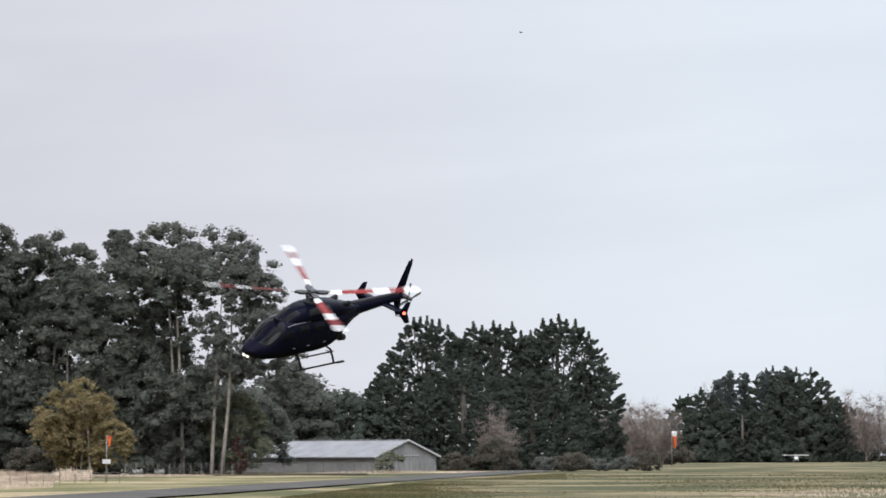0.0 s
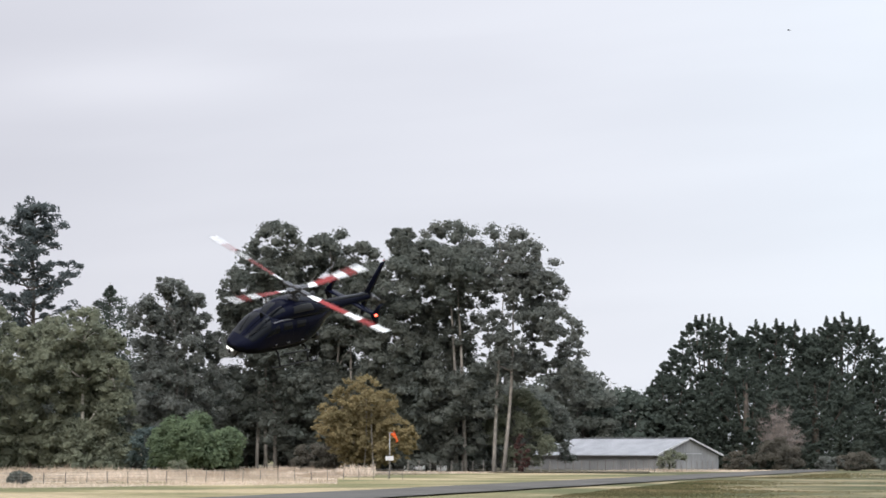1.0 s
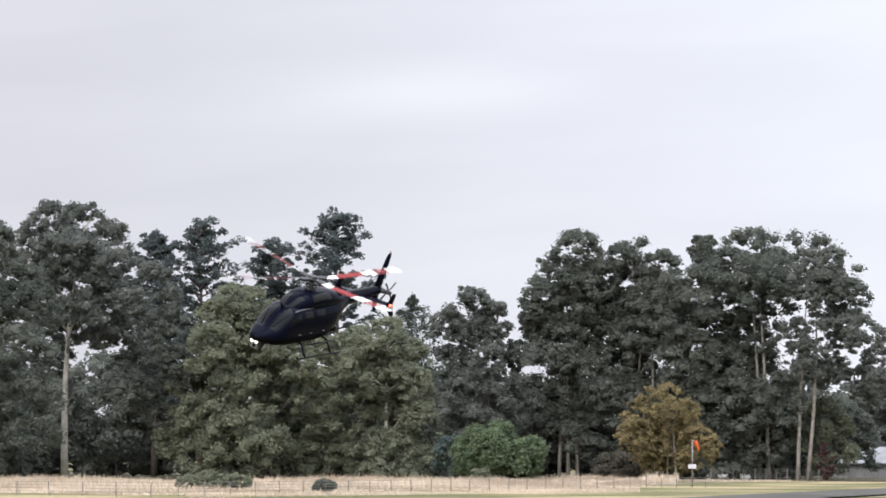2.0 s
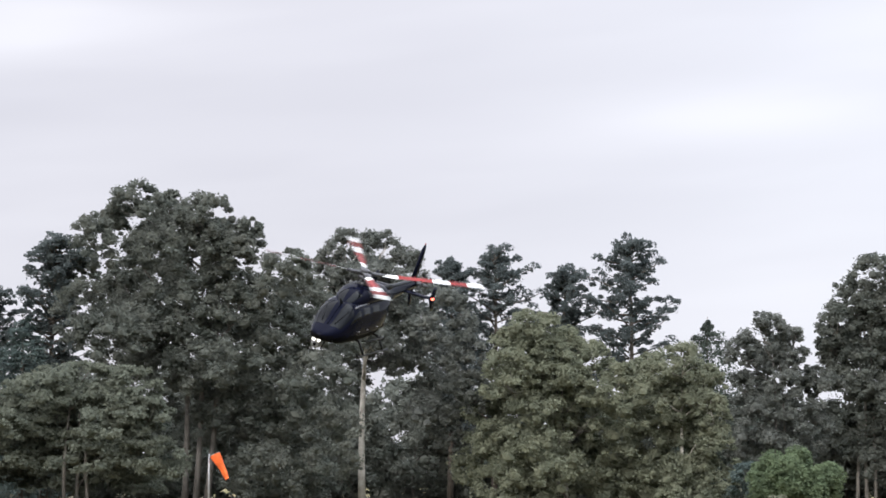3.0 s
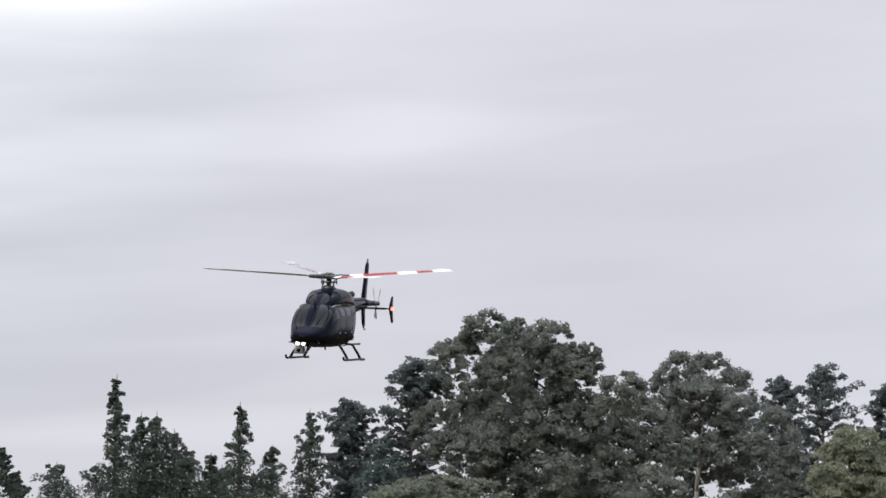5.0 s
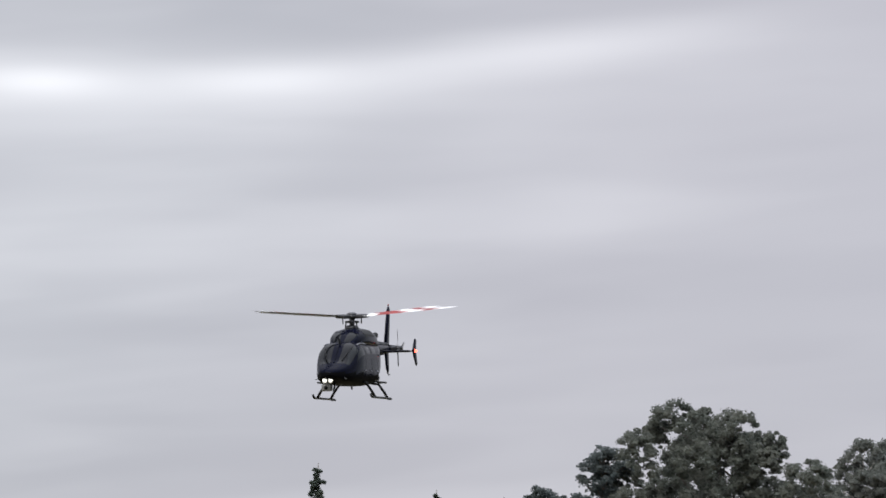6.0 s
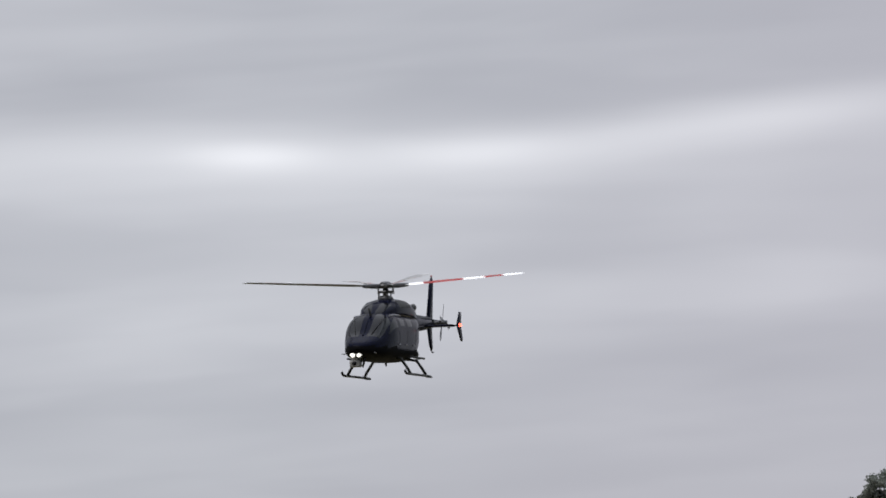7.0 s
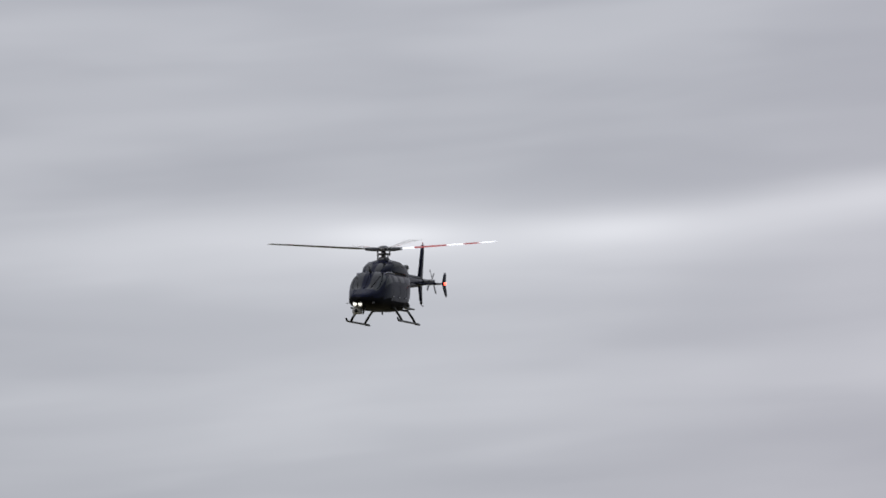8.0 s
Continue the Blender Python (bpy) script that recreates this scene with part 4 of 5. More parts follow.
bare_tree(620, 712, 60, 620, 91, "pinkish leafless tree seen beyond the shed", 2640)
bare_tree(580, 690, 50, 520, 92, "leafless pale tree beside a gum", 1980)
for k, (u, v, w) in enumerate(((880, 775, 95), (965, 808, 60), (1010, 800, 90), (1060, 812, 60), (1140, 800, 60), (1105, 808, 60), (805, 800, 60))):
    round_tree("bush", u, v, w, 455, 95 + k, GUM_GREY if k % 2 else SCRUB, "low grey-green bush along the fence", 0.0, 170, 0.16, 40, category="bush", stem=0.08)
round_tree("bush", 690, 798, 60, 425, 103, OLIVE, "small olive bush against the shed", 0.0, 170, 0.16, 40, category="bush", stem=0.08)

for k, (u, v, w, d) in enumerate(((1030, 788, 90, 720), (1085, 782, 100, 740), (1140, 786, 100, 740), (1190, 790, 80, 750), (1500, 780, 110, 1000), (1560, 784, 110, 1010), (1620, 784, 110, 1000), (600, 760, 110, 560), (650, 770, 80, 560))):
    round_tree("bush", u, v, w, d, 210 + k, SCRUB, "low brown scrub below leafless trees", 0.0, 150, 0.3, 60, category="bush", stem=0.1)

# gums behind the shed fence
billow_gum(384, 390, 2, GUM_GREY, "tall pale-trunked gum tree with open sky gaps",
           [(10, 393, 110, 75), (59, 423, 84, 80), (85, 479, 66, 66), (19, 471, 46, 40), (107, 548, 70, 50), (129, 595, 52, 60), (66, 548, 56, 36), (-15, 549, 66, 60), (8, 614, 60, 44), (133, 643, 40, 36), (63, 615, 44, 36)], trunk=0.55, stems=2, fork=0.3, fill=0.75, bark=PALE_BARK)
billow_gum(317, 394, 1, GUM, "tall dark gum tree with a broken rounded crown",
           [(-16, 386, 110, 84), (-74, 423, 100, 84), (-104, 405, 46, 50), (26, 423, 84, 70), (-126, 459, 110, 90), (-94, 534, 90, 90), (-16, 516, 90, 80), (-136, 564, 90, 80), (-35, 594, 120, 90), (25, 644, 90, 80), (-95, 644, 130, 100), (40, 694, 100, 80)], stems=2, trunk=0.6, bark=PALE_BARK)
billow_gum(123, 398, 3, GUM, "tall dark gum tree with a double-domed crown",
           [(-35, 407, 96, 80), (14, 432, 80, 80), (-70, 444, 80, 84), (42, 482, 70, 70), (-12, 494, 100, 80), (-62, 525, 90, 80), (18, 552, 80, 54), (-31, 604, 110, 80), (39, 644, 100, 80), (-81, 645, 110, 90)], stems=2, trunk=0.5, bark=PALE_BARK)
billow_gum(-26, 396, 4, GUM, "tall dark gum tree with a narrow domed crown",
           [(18, 395, 86, 80), (-25, 433, 78, 70), (47, 445, 76, 80), (-49, 483, 60, 60), (7, 485, 90, 80), (-61, 517, 44, 50), (-22, 553, 84, 56), (47, 545, 90, 80), (28, 617, 90, 70), (-42, 645, 100, 90)], stems=3, trunk=0.5, bark=PALE_BARK)
billow_gum(-185, 388, 6, GUM_GREY, "grey-green gum tree with sky gaps in its crown",
           [(-17, 496, 76, 54), (29, 520, 56, 50), (-54, 535, 58, 54), (-13, 554, 80, 50), (-50, 596, 66, 50), (20, 598, 60, 44), (67, 586, 50, 36), (-12, 646, 100, 80), (-61, 666, 80, 70), (58, 645, 80, 80), (99, 605, 40, 30)], stems=2, trunk=0.45, fill=0.6)
gum_tree(330, 640, 150, 410, 8, GUM, "dark gum tree behind taller gums", 0.12, dense=0.8)
gum_tree(140, 650, 170, 412, 9, GUM, "dark gum tree behind taller gums", 0.12, dense=0.8)
gum_tree(0, 650, 170, 415, 10, GUM, "dark gum tree behind taller gums", 0.12, dense=0.8)
round_tree("tree", 535, 655, 150, 485, 12, GUM, "dark bushy tree beside the shed")
round_tree("tree", 450, 700, 140, 480, 13, GUM, "dark bushy tree behind the fence")
round_tree("tree", 240, 700, 180, 415, 14, GUM, "dark understorey tree below gums", count=85, size=0.3)
round_tree("tree", 50, 690, 200, 418, 15, GUM, "dark understorey tree below gums", count=85, size=0.3)
round_tree("tree", -120, 690, 180, 418, 16, GUM, "dark understorey tree below gums", count=85, size=0.3)
billow_gum(155, 345, 17, GOLD, "small golden-leaved autumn tree beside the fence",
           [(-13, 666, 80, 50), (-53, 690, 60, 50), (23, 694, 56, 50), (-65, 726, 54, 46), (-13, 718, 80, 46), (47, 740, 60, 44), (-33, 756, 70, 40), (15, 756, 60, 40), (71, 756, 34, 34)],
           stems=2, trunk=0.2, fork=0.2, fill=0.9, count=70, size=0.16, clump=0.8, name="autumn_tree", bark=PALE_BARK)
round_tree("bush", 425, 772, 32, 385, 18, RED, "red-leaved shrub by a gum trunk", 0.0, 170, 0.15, 40, category="bush", stem=0.06)
round_tree("bush", 62, 788, 100, 352, 19, SCRUB, "low brown bush behind dry grass", 0.0, 170, 0.14, 40, category="bush", stem=0.08)
round_tree("bush", -150, 733, 180, 345, 20, GREEN, "dense dome-shaped bright green bush", 0.0, 200, 0.2, 90, category="bush", stem=0.15)
round_tree("bush", -225, 760, 90, 350, 21, BLUE, "grey-green bush beside a dense green bush", 0.0, 180, 0.18, 45, category="bush", stem=0.1)

for k, (u, v, w, d) in enumerate(((-660, 823, 70, 244), (-610, 828, 60, 246), (-455, 838, 46, 226), (-695, 832, 50, 240), (-180, 818, 40, 330))):
    round_tree("bush", u, v, w, d, 180 + k, OLIVE if k != 2 else GUM, "low olive bush in the dry grass", 0.0, 200, 0.09, 50, category="bush", stem=0.05)
round_tree("tree", 420, 690, 130, 398, 190, OLIVE, "bushy olive tree below a tall gum", 0.05, 170, 0.2, 80)

# pines and light gums in the middle of the row
pine_tree(-440, 356, 150, 405, 30, "tall ragged pine with open limbs", 0.3)
pine_tree(-553, 411, 110, 410, 31, "ragged pine in a row", 0.3)
pine_tree(-678, 378, 150, 408, 32, "tall ragged pine in a row", 0.2)
pine_tree(-755, 400, 90, 412, 33, "ragged pine in a row", 0.3)
spire_tree(-302, 518, 110, 410, 34, "dark pointed conifer behind gums")
billow_gum(-557, 362, 35, OLIVE, "broad light olive gum tree",
           [(-49, 491, 100, 66), (-87, 519, 74, 70), (-4, 519, 90, 70), (-97, 563, 90, 70), (-30, 568, 110, 70), (48, 547, 90, 70), (91, 585, 80, 70), (-129, 631, 90, 80), (-44, 641, 120, 80), (36, 629, 110, 80), (-143, 703, 100, 80), (-40, 713, 130, 80), (59, 712, 110, 80), (-80, 762, 120, 70)], stems=2, trunk=0.5, fork=0.15)
billow_gum(-343, 360, 36, OLIVE, "broad light olive-green gum tree",
           [(-4, 549, 100, 64), (-53, 561, 84, 64), (39, 589, 64, 60), (-75, 609, 100, 70), (6, 619, 90, 60), (54, 692, 76, 76), (-87, 684, 110, 80), (-17, 694, 100, 80), (51, 641, 50, 54), (-105, 748, 110, 60), (28, 747, 110, 60)], trunk=0.6, fork=0.2, bark=WHITE_BARK)
for k, (u, v, w) in enumerate(((-480, 640, 190), (-700, 620, 200), (-280, 640, 170), (-560, 700, 200), (-820, 640, 180), (-950, 640, 200))):
    round_tree("tree", u, v, w, 416, 110 + k, GUM, "dark understorey tree behind lighter gums", count=85, size=0.3)
billow_gum(-910, 372, 40, GUM_GREY, "tall domed gum tree on a white trunk",
           [(21, 347, 84, 66), (-31, 353, 80, 66), (70, 379, 84, 74), (-73, 392, 66, 64), (3, 406, 120, 60), (100, 425, 80, 76), (149, 459, 84, 90), (54, 462, 100, 60), (-36, 474, 90, 50), (174, 534, 70, 80), (104, 529, 90, 50), (14, 514, 90, 50), (139, 604, 90, 70), (-56, 524, 70, 90), (189, 604, 50, 60)], bark=WHITE_BARK, trunk=0.95, fork=0.33)
billow_gum(-1203, 345, 43, GUM, "very tall dark gum tree with a lumpy crown",
           [(-104, 273, 92, 64), (-54, 281, 90, 66), (11, 289, 96, 74), (-143, 308, 50, 46), (45, 325, 50, 50), (-179, 337, 72, 80), (-208, 380, 64, 80), (89, 332, 50, 58), (-75, 348, 100, 66), (-5, 361, 130, 80), (146, 392, 100, 74), (96, 415, 100, 70), (-124, 417, 120, 80), (-194, 448, 90, 90), (200, 426, 100, 80), (-44, 436, 130, 80), (56, 455, 130, 80), (156, 475, 120, 90), (-143, 497, 120, 80), (243, 486, 80, 90), (-63, 526, 100, 70), (27, 546, 120, 80), (107, 555, 130, 90), (207, 565, 120, 100), (58, 625, 120, 90), (158, 655, 140, 110), (237, 654, 90, 110)], stems=3, trunk=0.75)
pine_tree(-1468, 362, 136, 350, 48, "leaning ragged pine with upturned limbs", 0.25, lean=1.2)
pine_tree(-1576, 448, 112, 352, 49, "ragged pine beside a gum", 0.3)
spire_tree(-1508, 519, 100, 345, 57, "blue-grey conifer before pines", BLUE)
billow_gum(-1411, 322, 58, DULL, "low spreading green tree with flat-topped tiers",
           [(-2, 582, 150, 54), (-71, 606, 130, 54), (86, 593, 110, 54), (-32, 651, 170, 60), (77, 657, 140, 60), (-112, 644, 120, 50), (18, 717, 180, 60), (116, 646, 90, 60), (-81, 707, 160, 60), (127, 716, 120, 60)], stems=3, trunk=0.45, fork=0.2, squash=0.6)
billow_gum(-1617, 320, 59, DULL, "low spreading green tree before conifers",
           [(-32, 701, 130, 50), (55, 668, 100, 50), (-91, 725, 100, 50), (46, 724, 140, 50), (-51, 758, 150, 50), (-159, 739, 120, 50), (-226, 765, 120, 50)], stems=2, trunk=0.4, fork=0.2, squash=0.6)
for k, (u, v, w) in enumerate(((-1080, 640, 180), (-1250, 640, 200), (-1400, 640, 200))):
    round_tree("tree", u, v, w, 372, 120 + k, GUM, "dark understorey tree below tall gums", count=85, size=0.3)

# a dark belt of scrub behind the whole row
for k in range(22):
    u = 620 - 105 * k
    round_tree("tree", u, 690 - 40 * (k % 3) - (40 if u < -900 else 0), 230, (490 if u > 330 else 445 if u > -1000 else 400) + 12 * (k % 2), 300 + k, GUM if k % 3 else CYPRESS,
               "dark scrubby tree in a belt behind the gums", count=34, size=0.55)
for k, (u, v, w) in enumerate(((20, 660, 200), (170, 650, 200), (300, 655, 200), (430, 690, 150), (-60, 665, 160))):
    gum_tree(u, v, w, 425, 330 + k, GUM, "dark gum tree behind taller gums", 0.15, dense=0.7)

# pointed conifers at the far left of the row
SPIRE = "slender pointed dark conifer"
for k, (u, v, w) in enumerate(((-1653, 478, 62), (-1788, 467, 62), (-2026, 417, 50), (-1725, 548, 76))):
    spire_tree(u, v, w, 350, 130 + k, SPIRE, power=0.6, gaps=0.15)
for k, (u, v, w) in enumerate(((-1947, 488, 80), (-1977, 490, 76), (-1913, 522, 84), (-1890, 556, 110), (-2060, 590, 120), (-2135, 589, 110), (-1841, 566, 60), (-1760, 600, 120), (-1820, 590, 120))):
    spire_tree(u, v, w, 356, 140 + k, "dark pointed conifer in a group", power=0.6)
macrocarpa(-2278, 530, 150, 350, 150, "dark broad conifer with upright leaders", leaders=6)


# ---- the helicopter: x ahead, y to its left, z up from under the skids ----
PAINT = material("black_blue_paint", (0.003, 0.0036, 0.009), second=(0.004, 0.0046, 0.011), scale=0.7, rough=0.16, coat=0.0, spec=0.02)
BELLY = material("matt_black_paint", (0.004, 0.004, 0.005), vary=0.3, scale=1.5, rough=0.6, spec=0.01)
PAINT_GREY = material("dark_grey_paint", (0.035, 0.036, 0.042), vary=0.25, scale=1.5, rough=0.45, coat=0.0, spec=0.1)
GLASS_DARK = material("tinted_glass", (0.003, 0.0035, 0.005), rough=0.03, spec=0.085, vary=0.2, scale=0.5)
BLACK = material("black_trim", (0.006, 0.006, 0.0065), spec=0.15, rough=0.5, vary=0.3, scale=3.0)
GUTTER = material("grey_trim", (0.11, 0.11, 0.13), rough=0.35, vary=0.2, scale=3.0)
METAL = material("rotor_metal", (0.06, 0.06, 0.065), rough=0.4, metal=0.7, vary=0.3, scale=6.0)
BLADE_WHITE = material("white_blade", (0.62, 0.62, 0.62), vary=0.08, scale=2.0, rough=0.4)
BLADE_RED = material("red_blade", (0.19, 0.012, 0.011), second=(0.15, 0.010, 0.009), spec=0.2, scale=2.0, rough=0.5)
BLADE_DARK = material("dark_blade", (0.02, 0.019, 0.02), vary=0.25, scale=2.0, rough=0.45)
NAV_RED = material("red_lamp", (0.6, 0.02, 0.02), rough=0.2, emit=(1.0, 0.09, 0.05), strength=5.0)
LAMP = material("landing_lamp", (0.85, 0.85, 0.82), rough=0.1, emit=(1.0, 0.97, 0.9), strength=0.75)
TURRET = material("turret_grey", (0.13, 0.13, 0.135), rough=0.45, vary=0.2, scale=4.0)

# stations along the hull: x, bottom, top, half width
HULL = [(4.12, 1.19, 1.29, 0.07), (4.03, 1.10, 1.40, 0.28), (3.85, 1.02, 1.50, 0.46), (3.55, 0.95, 1.64, 0.62), (3.2, 0.89, 1.82, 0.75), (2.85, 0.85, 2.11, 0.84),
        (2.5, 0.83, 2.38, 0.90), (2.1, 0.82, 2.57, 0.94), (1.6, 0.82, 2.65, 0.95), (0.6, 0.82, 2.68, 0.95), (-0.3, 0.84, 2.70, 0.95),
        (-1.0, 0.93, 2.70, 0.92), (-1.6, 1.18, 2.71, 0.85), (-2.1, 1.52, 2.73, 0.73), (-2.6, 1.84, 2.75, 0.57), (-3.1, 2.04, 2.76, 0.42), (-3.4, 2.10, 2.75, 0.36)]
COWL = [(2.05, 2.40, 2.50, 0.30), (1.75, 2.38, 2.74, 0.50), (1.35, 2.36, 2.98, 0.64), (0.8, 2.36, 3.16, 0.74), (0.1, 2.36, 3.26, 0.78),
        (-0.7, 2.36, 3.28, 0.78), (-1.4, 2.36, 3.22, 0.74), (-2.0, 2.36, 3.10, 0.66), (-2.6, 2.40, 2.94, 0.52), (-3.1, 2.45, 2.80, 0.36), (-3.4, 2.5, 2.72, 0.2)]


def fair(x, xs, ys):
    """A fair curve through the stations (cubic, with slopes from the neighbours)."""
    i = min(max(int(np.searchsorted(xs, x)) - 1, 0), len(xs) - 2)
    h = xs[i + 1] - xs[i]
    t = min(max((x - xs[i]) / h, 0.0), 1.0)

    def slope(k):
        a, b = max(k - 1, 0), min(k + 1, len(xs) - 1)
        return (ys[b] - ys[a]) / (xs[b] - xs[a])
    return ((2 * t ** 3 - 3 * t * t + 1) * ys[i] + (t ** 3 - 2 * t * t + t) * h * slope(i)
            + (3 * t * t - 2 * t ** 3) * ys[i + 1] + (t ** 3 - t * t) * h * slope(i + 1))


def hull_at(stations, x, a, power=0.62, out=0.0):
    """A point of the hull's skin at station x and angle a round it (0: left side, 90 degrees: top)."""
    xs = [s[0] for s in stations][::-1]
    lo, hi, w = (float(fair(x, xs, [s[k] for s in stations][::-1])) for k in (1, 2, 3))
    cz = lo + (hi - lo) * 0.45
    c, s = math.cos(a), math.sin(a)
    y = math.copysign(abs(c) ** power, c) * (w + out)
    z = cz + math.copysign(abs(s) ** power, s) * ((hi - cz if s > 0 else cz - lo) + out)
    return Vector((x, y, z))


def hull_mesh(bm, stations, sides=40, power=0.62, fine=4):
    xs = []
    for a, b in zip(stations, stations[1:]):
        xs += [a[0] + (b[0] - a[0]) * k / fine for k in range(fine)]
    xs.append(stations[-1][0])
    rings = [[bm.verts.new(hull_at(stations, x, TAU * k / sides, power)) for k in range(sides)] for x in xs]
    for a, b in zip(rings, rings[1:]):
        for k in range(sides):
            bm.faces.new((a[k], a[(k + 1) % sides], b[(k + 1) % sides], b[k]))
    bm.faces.new(rings[0])
    bm.faces.new(rings[-1])


def hull_patch(bm, stations, edge, power=0.62, out=0.006, nu=12, nv=10):
    """A pane that lies on the skin. edge: (x, angle) of its four corners in turn, angles in degrees."""
    (x0, a0), (x1, a1), (x2, a2), (x3, a3) = edge
    grid = []
    for i in range(nu + 1):
        s = i / nu
        row = []
        for j in range(nv + 1):
            t = j / nv
            x = (x0 * (1 - s) + x1 * s) * (1 - t) + (x3 * (1 - s) + x2 * s) * t
            a = (a0 * (1 - s) + a1 * s) * (1 - t) + (a3 * (1 - s) + a2 * s) * t
            rim = out if 0 < i < nu and 0 < j < nv else out * 0.2
            row.append(bm.verts.new(hull_at(stations, x, radians(a), power, rim)))
        grid.append(row)
    for a, b in zip(grid, grid[1:]):
        for j in range(nv):
            bm.faces.new((a[j], a[j + 1], b[j + 1], b[j]))


def plate(bm, outline, thick, axis):
    """A thin shaped plate: its outline of 3D points, pushed out to both sides along axis, with a thinner rim."""
    axis = Vector(axis).normalized()
    pts = [Vector(p) for p in outline]
    mid = sum(pts, Vector()) / len(pts)
    rim = [bm.verts.new(p) for p in pts]
    for sgn in (1, -1):
        inner = [bm.verts.new(mid + (p - mid) * 0.8 + axis * thick * 0.5 * sgn) for p in pts]
        k = len(pts)
        for i in range(k):
            bm.faces.new((rim[i], rim[(i + 1) % k], inner[(i + 1) % k], inner[i]))
        bm.faces.new(inner)


def make_blade(root, tip, chord, twist, bands, cone):
    """A rotor blade along x: an aerofoil with its painted bands on top and a dark underside."""
    bm = bmesh.new()
    prof = [(0.30, 0.0), (0.27, 0.022), (0.15, 0.04), (-0.15, 0.032), (-0.45, 0.014), (-0.70, 0.0), (-0.45, -0.006), (-0.15, -0.018), (0.15, -0.022), (0.27, -0.016)]
    cuts = sorted({root, root + 0.5, tip - 0.12, tip} | {b for b, _ in bands if root < b < tip})
    rings = []
    for r in cuts:
        s = (r - root) / (tip - root)
        k = (0.55 if r == root else 1.0) * (0.55 if r == tip else 1.0)
        p = radians(twist[0] + (twist[1] - twist[0]) * s)
        ring = []
        for cy, cz in prof:
            y, z = cy * chord * k, cz * chord * 1.9 * k
            ring.append(bm.verts.new((r, y * math.cos(p) - z * math.sin(p), r * math.tan(radians(cone)) + y * math.sin(p) + z * math.cos(p))))
        rings.append(ring)
    n = len(prof)
    for i, (a, b) in enumerate(zip(rings, rings[1:])):
        mid = (cuts[i] + cuts[i + 1]) / 2
        slot = 0
        for start, colour in bands:
            if mid >= start:
                slot = colour
        for k in range(n):
            f = bm.faces.new((a[k], a[(k + 1) % n], b[(k + 1) % n], b[k]))
            f.material_index = slot if 1 <= k <= 4 else 2
    bm.faces.new(rings[0]).material_index = 2
    bm.faces.new(rings[-1]).material_index = slot
    bmesh.ops.recalc_face_normals(bm, faces=bm.faces[:])
    return bm


ROTOR_Z = 3.75


